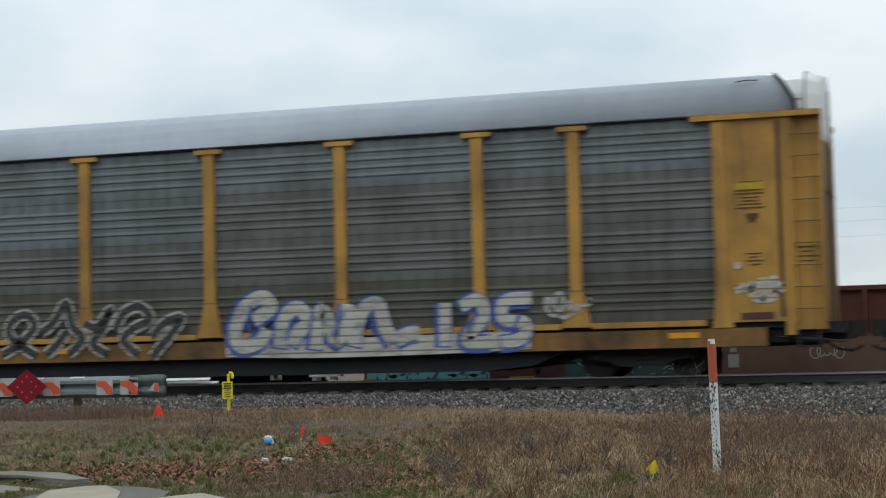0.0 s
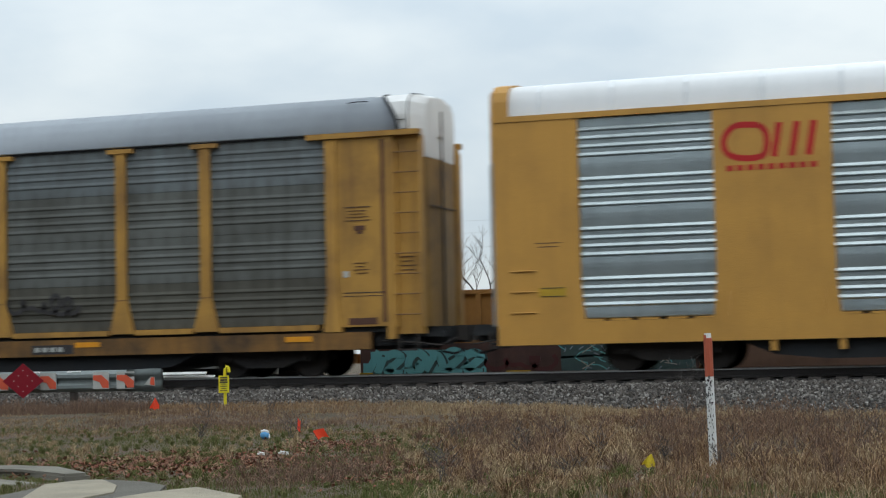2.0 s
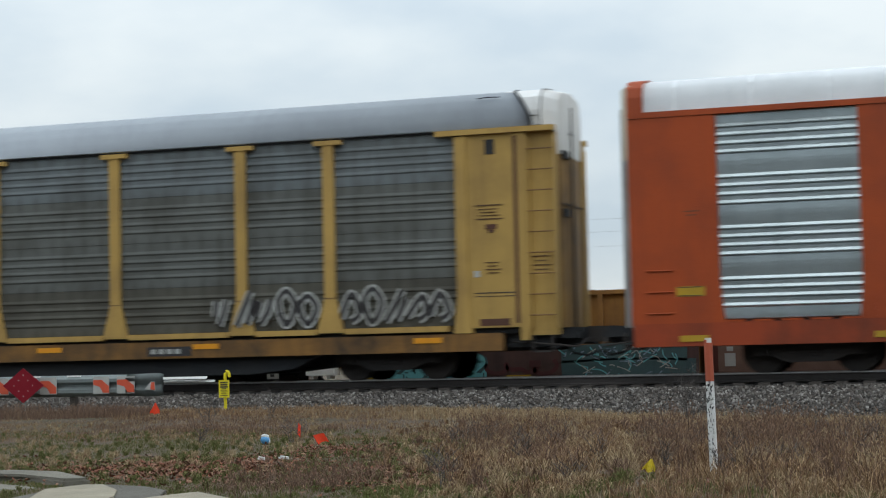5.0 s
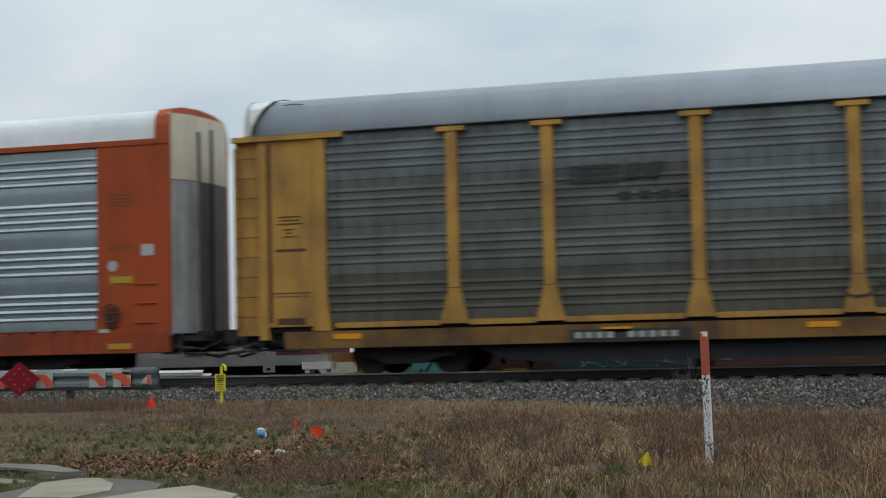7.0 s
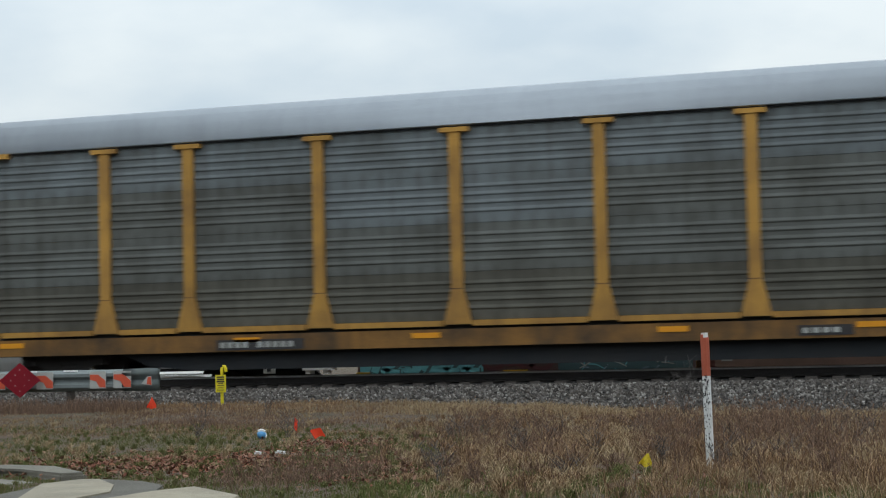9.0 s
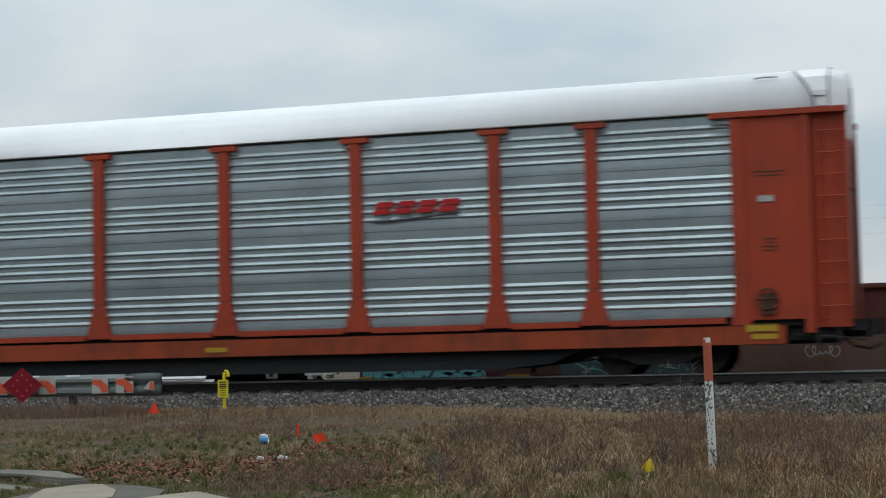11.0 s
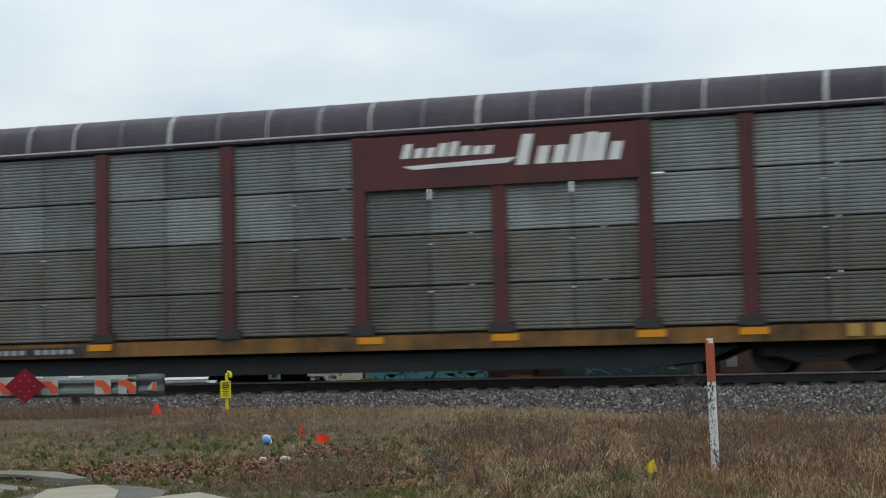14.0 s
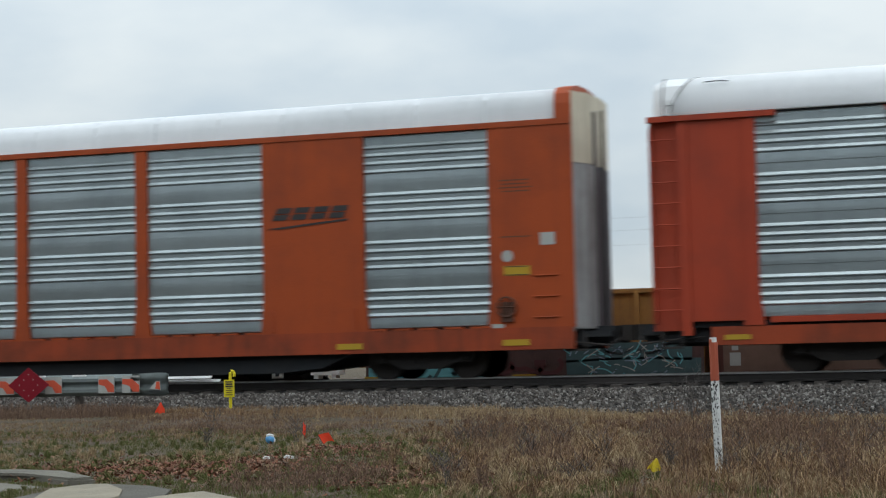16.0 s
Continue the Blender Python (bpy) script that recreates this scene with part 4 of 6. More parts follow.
tag_piece(c, [[(6.80, .70), (6.82, 1.58)], [(7.15, 1.50), (7.55, 1.62), (7.62, 1.25), (7.25, .80), (7.80, .76)], [(8.65, 1.62), (8.10, 1.58), (8.05, 1.22), (8.50, 1.12), (8.42, .82), (8.0, .74)]], CREAM, TAG_BLUE, -1.560, .26)
tag_piece(c, [[(-3.55, .75), (-3.1, 1.0), (-2.75, 1.35), (-2.95, 1.62), (-3.3, 1.5), (-3.4, 1.2), (-3.1, .95), (-2.7, .70)], [(-2.6, 1.2), (-2.25, 1.45), (-1.95, 1.85), (-1.80, 1.35), (-1.55, 1.05), (-1.9, .72)], [(-2.45, .72), (-2.15, .98), (-1.95, 1.22)],
              [(-1.5, 1.40), (-1.2, 1.30), (-.85, 1.68), (-1.05, 1.25), (-1.3, .95), (-.95, .70)], [(-.75, 1.2), (-.55, 1.58), (-.15, 1.72), (.1, 1.45), (-.3, 1.25), (-.55, 1.0), (-.2, .68)], [(.15, 1.05), (.45, 1.35), (.85, 1.45), (.6, 1.1), (.35, .85), (.15, .62)]], TAG_DARK, TAG_PALE, -1.560, .16, .055, (0, 0))
spray(c, "graffiti_line", TAG_BLUE, [[(2.5, 1.65), (2.42, 1.2), (2.6, 1.0)], [(3.42, 1.35), (3.3, .9)], [(3.9, 1.5), (3.78, .75)], [(4.6, 1.45), (4.35, .95)], [(5.2, 1.4), (5.25, .95)], [(7.5, 1.4), (7.3, .95)], [(8.4, 1.3), (8.2, .9)]], .07, -1.570, "blue sprayed inner strokes")
spray(c, "graffiti_line", TAG_PALE, scribble(8.95, 9.95, 1.2, 1.65, 7, 31), 0.08, -1.562, "small pale tag")
spray(c, "graffiti_line", CREAM, scribble(12.75, 13.8, 1.45, 1.85, 8, 37), 0.12, -1.516, "smeared cream tag")

c = cars["b"] = rack_car("autorack_car", "yellow auto rack with grey ribbed panels and a blue emblem", YELLOW, PANEL_DIRTY, ROOF_GREY, WHITE_END)
common_marks(c)
emblem(c, -13.15, 4.25)
lines_decal(c, -13.5, -12.8, 2.05, 2)
mark_plate(c, -6.9, -4.9)
spray(c, "graffiti_line", TAG_PALE, scribble(-12.1, -10.8, 1.3, 1.95, 9, 41), .07, -1.50, "faint pale tag")
spray(c, "graffiti_line", DARKMARK, scribble(-7.2, -4.9, 1.3, 1.85, 9, 43), .07, -1.50, "faint dark tag")
spray(c, "graffiti_line", DARKMARK, scribble(4.8, 6.5, 1.45, 1.85, 9, 47), 0.09, -1.50, "black scribbled tag")

c = cars["c"] = bay_car("autorack_car", "clean ochre auto rack with bright ribbed panels and white roof", YELLOW_CLEAN, PANEL_CLEAN, ROOF_FRESH, PANEL_BLUE, PANEL_BLUE, YELLOW_CLEAN)
bm = bmesh.new()
ribbon(bm, [(-8.75, 4.71), (-9.2, 4.72), (-9.42, 4.5), (-9.40, 4.22), (-9.15, 4.09), (-8.75, 4.09), (-8.62, 4.25), (-8.62, 4.55), (-8.75, 4.71)], 0.12, -1.514)
for x in (-8.42, -8.08, -7.76):
    ribbon(bm, [(x - .06, 4.08), (x, 4.4), (x + .06, 4.74)], 0.13, -1.514)
part("logo_stroke", bm, RED, c, "red winding logo stroke")
for i in range(9):
    part("logo_bar", boxes((-9.4 + i * .2, -9.27 + i * .2, -1.516, -1.511, 3.84, 3.95)), RED, c)
mark_plate(c, -6.38, -3.66, 0.58, 0.82, 10)
lines_decal(c, -13.3, -12.7, 2.6, 2)
placard(c, -12.95, 1.6)
placard(c, 13.0, 2.35)
for z in (4.85, 4.3, 3.7, 3.1):
    lines_decal(c, 12.55, 13.2, z - 0.5, 3)
part("notice", boxes((13.55, 13.8, -1.516, -1.51, 2.9, 3.15)), WHITE_DIM, c)
for x in (4.4, 4.75, 5.1):
    part("logo_bar", boxes((x, x + .23, -1.526, -1.52, .66, .86)), RED, c, "faded red bar")

c = cars["d"] = rack_car("autorack_car", "pale yellow auto rack with dark dirty panels", YELLOW_PALE, PANEL_DIRTY, ROOF_GREY, WHITE_END)
common_marks(c)
mark_plate(c, -7.0, -4.9)
tag_piece(c, loops(9.75, 12.2, 1.2, 1.95, 5, 53, 1.4), DARKMARK, WHITE_DIM, -1.50, .10, .045, (0, 0))
tag_piece(c, loops(6.9, 9.3, 1.2, 1.95, 5, 59, 1.4), DARKMARK, WHITE_DIM, -1.56, .10, .045, (0, 0))
for z in (4.55, 3.35):
    part("end_slot", boxes((14.3, 14.49, -0.80, -0.35, z - .08, z + .08)), BLACK, c)
part("end_slot", boxes((13.0, 13.2, -1.51, -1.5, 4.55, 4.85)), BLACK, c)


def orange_bay(label):
    c = bay_car("autorack_car", label, ORANGE, PANEL_CLEAN, ROOF_WHITE)
    slant_bars(c, 7.55, 9.25, 3.40, 3.66, DARKMARK, DARKMARK, -1.522)
    mark_plate(c, -6.1, -3.5, 0.66, 0.86, 10)
    placard(c, -12.95, 1.62)
    placard(c, 12.95, 2.15)
    lines_decal(c, -13.05, -12.7, 3.2, 2)
    lines_decal(c, 12.6, 13.3, 4.0, 4)
    lines_decal(c, 12.6, 13.3, 2.85, 1)
    bm = bmesh.new()
    disc(bm, (12.75, 2.45), 0.12, -1.522, -1.51, 16)
    part("round_plate", bm, WHITE_DIM, c, "small round pale plate")
    part("notice", boxes((13.45, 13.75, -1.522, -1.51, 2.65, 2.9)), WHITE_DIM, c, "small pale notice")
    part("notice", boxes((12.4, 12.65, -1.522, -1.51, 1.0, 1.08)), WHITE_DIM, c, "small pale notice")
    reflectors(c, [-12.9, -9.2, 0.2, 9.3, 12.9], 0.70, DECAL_YEL, 0.28, 0.12)
    return c


cars["e"] = orange_bay("orange auto rack with bright ribbed panels and white roof")

c = cars["f"] = rack_car("autorack_car", "yellow auto rack with grimy panels and dark worn lettering", YELLOW, PANEL_DIRTY, ROOF_GREY, WHITE_END)
common_marks(c)
mark_plate(c, -7.15, -4.7)
for z in (4.02, 3.88, 3.74):
    part("logo_bar", boxes((-7.1, -6.05, -1.50, -1.49, z, z + 0.06)), DARKMARK, c, "worn black bar")
for x in (-6.0, -5.6):
    bm = bmesh.new()
    prism(bm, [(x, 3.78), (x + .28, 3.78), (x + .40, 4.08), (x + .12, 4.08)], -1.50, -1.49)
    part("logo_bar", bm, DARKMARK, c, "worn black bar")
for x in (-6.1, -5.7, -5.3, -4.95):
    part("logo_bar", boxes((x, x + .26, -1.50, -1.49, 3.38, 3.52)), DARKMARK, c, "worn black bar")
spray(c, "graffiti_line", DARKMARK, scribble(-1.6, 4.6, 1.1, 1.75, 15, 61), 0.05, -1.55, "thin black scribbled tag")
mark_plate(c, 4.75, 5.6, 0.60, 0.78, 4)

c = cars["g"] = rack_car("autorack_car", "yellow auto rack with grey panels and a round blue emblem", YELLOW, PANEL_DIRTY, ROOF_GREY, WHITE_END)
common_marks(c)
emblem(c, -13.02, 4.22)
mark_plate(c, -6.9, -4.9)


def orange_rack(label):
    c = rack_car("autorack_car", label, RED_ORANGE, PANEL_CLEAN, ROOF_FRESH, ROOF_FRESH, tail=0.3)
    slant_bars(c, 4.85, 6.75, 3.42, 3.68, RED, DARKMARK, -1.505)
    placard(c, 12.85, 0.86, 0.6, 0.16, DECAL_YEL, -1.54)
    lines_decal(c, 12.75, 13.4, 3.9, 2)
    lines_decal(c, 12.9, 13.25, 2.6, 4)
    part("notice", boxes((12.85, 13.15, -1.52, -1.5, 3.3, 3.42)), WHITE_DIM, c, "small pale notice")
    reflectors(c, [-12.8, -9.0, 1.3, 12.9], 0.70, DECAL_YEL, 0.25, 0.1)
    return c


cars["h"] = orange_rack("red-orange auto rack with bright ribbed panels and white roof")

c = cars["i"] = rack_car("autorack_car", "yellow auto rack with a shield emblem and pastel graffiti", YELLOW_DULL, PANEL_GRIMY, ROOF_GREY, WHITE_END, edge_strip=False)
common_marks(c)
placard(c, 13.05, 2.42, .62, .18)
placard(c, -13.08, 3.36, .52, .2)
placard(c, -13.08, 1.92, .52, .18)
mark_plate(c, -8.1, -5.3, 0.58, 0.86)
part("marking_board", boxes((4.95, 6.85, -1.528, -1.515, 0.57, 0.89)), DARKMARK, c, "black painted board")
board = part("shield_board", boxes((-9.5, -7.6, -1.52, -1.44, 3.35, 5.02)), YELLOW_DULL, c, "yellow board behind a shield")
shape = [(-.52, .62), (-.30, .70), (0, .64), (.30, .70), (.52, .62), (.44, .38), (.55, -.30), (.36, -.60), (0, -.72), (-.36, -.60), (-.55, -.30), (-.44, .38)]
bm = bmesh.new()
prism(bm, [(-8.58 + x * 1.06, 4.25 + z * 1.05) for x, z in shape], -1.528, -1.52)
shield = part("shield", bm, WHITE, board, "white shield with blue top and red stripes")
bm = bmesh.new()
prism(bm, [(-8.58 + x * .98, 4.25 + z * .98) for x, z in ((-.52, .62), (-.30, .70), (0, .64), (.30, .70), (.52, .62), (.44, .38), (.48, .05), (-.48, .05), (-.44, .38))], -1.534, -1.528)
part("shield_top", bm, BLUE, c, "blue shield top")
bm = bmesh.new()
for i in range(6):
    x = -9.04 + i * .165
    box(bm, x, x + .085, -1.534, -1.528, 3.78 if 0 < i < 5 else 3.95, 4.28)
part("shield_stripe", bm, RED, c, "red shield stripes")
part("shield_mark", boxes((-8.9, -8.26, -1.538, -1.534, 4.64, 4.74), (-8.94, -8.22, -1.538, -1.534, 4.44, 4.54)), WHITE, c, "white bars on the shield")
spray(c, "graffiti_base", LILAC, [[(-4.2, .85), (-1, .80), (2.2, .85)], [(-4.3, 1.22), (-1, 1.24), (2.0, 1.22)]], 0.52, -1.556, "lilac sprayed base")
spray(c, "graffiti_base", SEAFOAM, [[(-4.3 + i * .45, 1.64 + .06 * ((i * 5) % 4 - 1.5)) for i in range(15)]], 0.30, -1.559, "sea-green sprayed upper band")
spray(c, "graffiti_line", SEAFOAM, loops(-4.3, 2.0, 1.42, 1.92, 11, 307, 1.4), .05, -1.5655, "turquoise strokes")
spray(c, "graffiti_line", TAG_DARK, loops(-4.2, 2.0, .62, 1.25, 7, 309, 1.6), .12, -1.5605, "dark purple shadow strokes")
tag_piece(c, loops(-4.3, 2.0, 1.0, 1.82, 9, 303, 1.7), ICE, LILAC, -1.562, .19, .05, (.06, -.06))
spray(c, "graffiti_line", ICE, loops(-4.2, 1.9, 1.1, 1.8, 9, 304, 1.5), .06, -1.569, "pale highlights")
spray(c, "graffiti_line", TEAL_DARK, loops(-4.2, 2.0, .68, 1.3, 12, 305, 1.5), .035, -1.568, "dark thin outline")
for x, z, w in ((-2.3, 1.35, .14), (-2.0, 1.0, .11), (-1.9, .68, .13), (.4, 1.45, .10)):
    bm = bmesh.new()
    disc(bm, (x, z), w, -1.576, -1.572, 12)
    part("graffiti_dot", bm, LEMON, c, "lemon sprayed dot")
r = random.Random(71)
for i in range(26):
    u = r.random()
    side_ = r.randrange(3)
    x, z = (-4.5 + 6.6 * u, 1.92 + r.uniform(-.06, .05)) if side_ == 0 else ((-4.55 + r.uniform(-.2, .15), .65 + 1.3 * u) if side_ == 1 else (2.05 + r.uniform(-.1, .25), .65 + 1.3 * u))
    bm = bmesh.new()
    disc(bm, (x, z), r.uniform(.08, .18), -1.574, -1.570, 12)
    part("graffiti_dot", bm, LEMON, c, "lemon sprayed dot")
spray(c, "graffiti_edge", LEMON, [[(-4.5 + i * .27, 1.93 + .05 * ((i * 7) % 5 - 2)) for i in range(26)]], 0.035, -1.568, "lemon sprayed edge")
spray(c, "graffiti_edge", SEAFOAM, [[(-4.2 + i * .25, 1.80 + .06 * ((i * 5) % 4 - 1.5)) for i in range(26)]], 0.045, -1.567, "turquoise sprayed edge")
spray(c, "graffiti_line", TAG_PALE, scribble(2.3, 3.7, 1.55, 1.95, 10, 73), 0.07, -1.50, "pale thin tag")
spray(c, "graffiti_line", TAG_PALE, scribble(-5.8, -4.9, 1.65, 1.9, 7, 79), 0.05, -1.50, "pale thin tag")

cars["j"] = slat_car("autorack_car", "faded maroon slatted auto rack on a yellow flat car")
cars["k"] = orange_bay("orange auto rack with clean ribbed panels and white roof")
cars["l"] = orange_rack("red-orange auto rack with bright panels and pale roof")

for key, x in (("e", 12.72), ("h", 12.98), ("i", 12.98), ("j", 13.0), ("k", 12.72), ("l", 12.98)):
    brake_wheel(cars[key], x, 1.42)

# place of each car's middle along the track at the clip's start
START = {"a": -17.74, "b": 12.46, "c": 42.62, "d": 72.70, "e": 102.78, "f": 132.88, "g": 163.15, "h": 193.14, "i": 223.33, "j": 253.58, "k": 283.70, "l": 313.85}


def motions():
    for key, car in cars.items():
        walk(car, [(t, pose(START[key] - SPEED * t, 0, RAIL)) for t in (0.0, 4.0, 8.0, 12.0, 16.0)])

# ---- ground, track bed and rails ----
def ease(a, b, x):
    u = min(1.0, max(0.0, (x - a) / (b - a)))
    return u * u * (3 - 2 * u)


def ground_z(x, y):
    z = 0.36 * ease(-19, -5, y) * (1 - 0.72 * ease(-12, -2, x))
    z += -0.55 * ease(2.0, 4.5, y) * (1 - ease(12, 30, y)) * 1.0
    near = ease(-60, -40, y) * (1 - ease(10, 40, y))
    z += 0.03 * near * noise.noise((x * 0.9, y * 0.9, 0)) + 0.015 * near * noise.noise((x * 3.1, y * 3.1, 4))
    return z


def axis_steps(fine0, fine1, step, far):
    v = list(np.arange(fine0, fine1 + 0.01, step))
    d, a, b = step, fine0, fine1
    while b < far:
        d *= 1.5
        a, b = a - d, b + d
        v = [a] + v + [b]
    return v


xs, ys = axis_steps(-26, 6, 0.33, 1500), axis_steps(-24, 14, 0.33, 1500)
bm = bmesh.new()
grid = [[bm.verts.new((x, y, ground_z(x, y))) for x in xs] for y in ys]
for r0, r1 in zip(grid, grid[1:]):
    for i in range(len(xs) - 1):
        bm.faces.new((r0[i], r0[i + 1], r1[i + 1], r1[i]))
tagged(finish("ground", bm, SOIL, smooth=True), "dry autumn ground with thatch and bare soil", "ground", kind="structure")

bm = bmesh.new()
prism(bm, [(-6.2, -0.10), (-4.6, 0.24), (-3.0, 0.47), (-1.95, 0.575), (1.95, 0.575), (3.2, 0.2), (4.2, -0.5), (-6.2, -0.5)], -330, 345, "x")
bed = tagged(finish("track_bed", bm, BED), "grey crushed stone bed under the main track", "track bed", kind="structure")
bm = bmesh.new()
prism(bm, [(3.6, -0.6), (4.6, -0.18), (8.0, -0.18), (9.2, -0.6)], -330, 345, "x")
tagged(finish("siding_bed", bm, BED), "stone bed under the rear track", "track bed", kind="structure")

tagged(finish("track_crib", boxes((-330, 345, -1.29, 1.29, 0.5, 0.64)), BED), "dark crushed stone between the ties", "track bed", kind="structure")

RAIL_OUT = [(-0.07, 0), (0.07, 0), (0.07, 0.02), (0.012, 0.04), (0.012, 0.13), (0.037, 0.14), (0.037, 0.172), (-0.037, 0.172), (-0.037, 0.14), (-0.012, 0.13), (-0.012, 0.04), (-0.07, 0.02)]


def rail(y, top):
    r = thing("rail", "rusty steel rail with a worn bright head", "rail", group="rails", kind="structure")
    bm = bmesh.new()
    prism(bm, [(y + a, top - 0.178 + b) for a, b in RAIL_OUT], -330, 345, "x")
    part("rail_web", bm, RAILRUST, r)
    part("rail_head", boxes((-330, 345, y - 0.039, y + 0.039, top - 0.022, top + 0.001)), STEEL, r, "bright worn rail head")


for y in (-0.755, 0.755):
    rail(y, RAIL)
for y in (5.55, 7.06):
    rail(y, 0.10)


def tie(x, y, z):
    bm = boxes((x - 0.115, x + 0.115, y - 1.3, y + 1.3, z - 0.16, z))
    return tagged(finish("tie", bm, TIE), "dark tarred timber tie", "tie", group="ties")


first = tie(0, 0, 0)
first.matrix_basis = pose(-30, 0, RAIL - 0.185)
for i in range(1, 75):
    copy_thing(first, pose(-30 + i * 0.5, 0, RAIL - 0.185, 0, 0, random.uniform(-1, 1)))


def scatter(name, label, mat, n, place, kind_fn):
    """Many small pieces in one mesh; place() gives a spot, kind_fn(spot) gives vertices and faces."""
    verts, faces = [], []
    for _ in range(n):
        p = place()
        if p is None:
            continue
        v, f = kind_fn(p)
        k = len(verts)
        verts += v
        faces += [tuple(i + k for i in q) for q in f]
    me = bpy.data.meshes.new(name)
    me.from_pydata(verts, [], faces)
    me.materials.append(mat)
    return tagged(new(name, me), label, name.replace("_", " "), kind="stuff")


RND = random.Random(7)
ICO = [Vector(v).normalized() for v in ((0, 0, 1), (1, 0, .1), (.2, .9, .2), (-.8, .5, 0), (-.7, -.6, .1), (.3, -.9, 0), (0.1, 0, -1))]
ICO_F = [(0, 1, 2), (0, 2, 3), (0, 3, 4), (0, 4, 5), (0, 5, 1), (6, 2, 1), (6, 3, 2), (6, 4, 3), (6, 5, 4), (6, 1, 5)]


def bed_z(y):
    pts = [(-6.2, -0.10), (-4.6, 0.24), (-3.0, 0.47), (-1.95, 0.575), (-1.2, 0.575)]
    return float(np.interp(y, [p[0] for p in pts], [p[1] for p in pts]))


def stone(p):
    s = RND.uniform(0.02, 0.046)
    q = Euler((RND.uniform(0, 6), RND.uniform(0, 6), RND.uniform(0, 6))).to_matrix()
    return [Vector(p) + q @ Vector((v.x * s * RND.uniform(.8, 1.3), v.y * s * RND.uniform(.7, 1.2), v.z * s * RND.uniform(.6, 1.0))) for v in ICO], ICO_F


def stone_spot():
    y = -1.45 - 5.2 * RND.random()
    x = RND.uniform(-0.62 * (y + 35) - 1.5, -0.06 * (y + 35) + 1.5)
    z = bed_z(y)
    if z < ground_z(x, y) - 0.05 or (y < -5.4 and RND.random() < 0.4):
        return None
    return (x, y, z + RND.uniform(-0.01, 0.025))


scatter("ballast_stones", "loose grey angular ballast stones", STONE, 36000, stone_spot, stone)


def view_spot(y0, y1, u0, u1):
    """A spot between two distances and two bearings of the verge."""
    y = RND.uniform(y0, y1)
    if RND.random() > (y + 35) / (y1 + 35):
        return None
    x = RND.uniform(u0, u1) * (y + 35)
    return (x, y, ground_z(x, y))


def blade(h0, h1, w, lean):
    def make(p):
        lump = 0.75 + 0.7 * noise.noise((p[0] * 1.4, p[1] * 1.4, 31.0))
        h, a, l = RND.uniform(h0, h1) * lump * min(1.0, max(0.25, (-p[1] - 5) / 11)), RND.uniform(0, 6.283), RND.uniform(0.1, lean)
        dx, dy = math.cos(a) * l * h, math.sin(a) * l * h
        wx = w * RND.uniform(0.6, 1.3) / 2
        b = RND.uniform(-0.6, 0.6)
        cx, cy = wx * math.cos(b), wx * math.sin(b)
        x, y, z = p
        mid = (x + dx * .35, y + dy * .35, z + h * .62)
        return [(x - cx, y - cy, z - .01), (x + cx, y + cy, z - .01), (mid[0] - cx * .7, mid[1] - cy * .7, mid[2]), (mid[0] + cx * .7, mid[1] + cy * .7, mid[2]), (x + dx, y + dy, z + h * RND.uniform(.35, 1.0))], [(0, 1, 3, 2), (2, 3, 4)]
    return make


SLABS = [[(-14.5, -17.9), (-10.9, -17.5), (-10.2, -17.75), (-9.26, -18.75), (-9.46, -18.95), (-10.4, -18.2), (-11.2, -18.0), (-14.5, -18.4)],
         [(-9.07, -20.1), (-9.32, -19.6), (-9.22, -18.98), (-8.98, -18.92), (-8.4, -19.67), (-7.98, -20.5), (-7.95, -21.3), (-8.55, -21.3)],
         [(-7.75, -21.4), (-7.68, -20.35), (-7.5, -19.75), (-6.55, -20.75), (-6.3, -21.6)],
         [(-9.40, -18.92), (-9.0, -18.78), (-8.45, -19.0), (-7.95, -19.5), (-7.62, -20.3), (-7.6, -22.0), (-8.9, -22.0)],
         [(-13, -18.6), (-10.5, -18.55), (-9.55, -19.15), (-10.0, -20.6), (-10.6, -22), (-14, -22)]]


def on_slab(x, y):
    for poly in SLABS:
        inside = False
        for (x0, y0), (x1, y1) in zip(poly, poly[1:] + poly[:1]):
            if (y0 > y) != (y1 > y) and x < (x1 - x0) * (y - y0) / (y1 - y0) + x0:
                inside = not inside
        if inside:
            return True
    return False


def clumped(y0, y1, u0, u1, thresh, scale=0.8, seed=0.0):
    def spot():
        p = view_spot(y0, y1, u0, u1)
        if p is None:
            return None
        k = noise.noise((p[0] * scale, p[1] * scale, seed)) * 0.7 + noise.noise((p[0] * scale * 3, p[1] * scale * 3, seed + 5)) * 0.4
        u = p[0] / (p[1] + 35)
        edge = 0.9 * (1 - ease(u0 - .01, u0 + .09, u)) + 0.9 * ease(u1 - .09, u1 + .01, u)
        if on_slab(p[0], p[1]) or (abs(p[0] + 3.6 + .1 * (p[1] + 17.5)) < .22 and -19.6 < p[1] < -17.3) or (abs(p[0] + 2.9 + .16 * (p[1] + 17.5)) < .06 and -18.6 < p[1] < -17.3) or (abs(p[0] + 8.53) < .3 and -16.6 < p[1] < -15.2):
            return None
        return p if k > thresh + edge + RND.uniform(-.15, .15) else None
    return spot


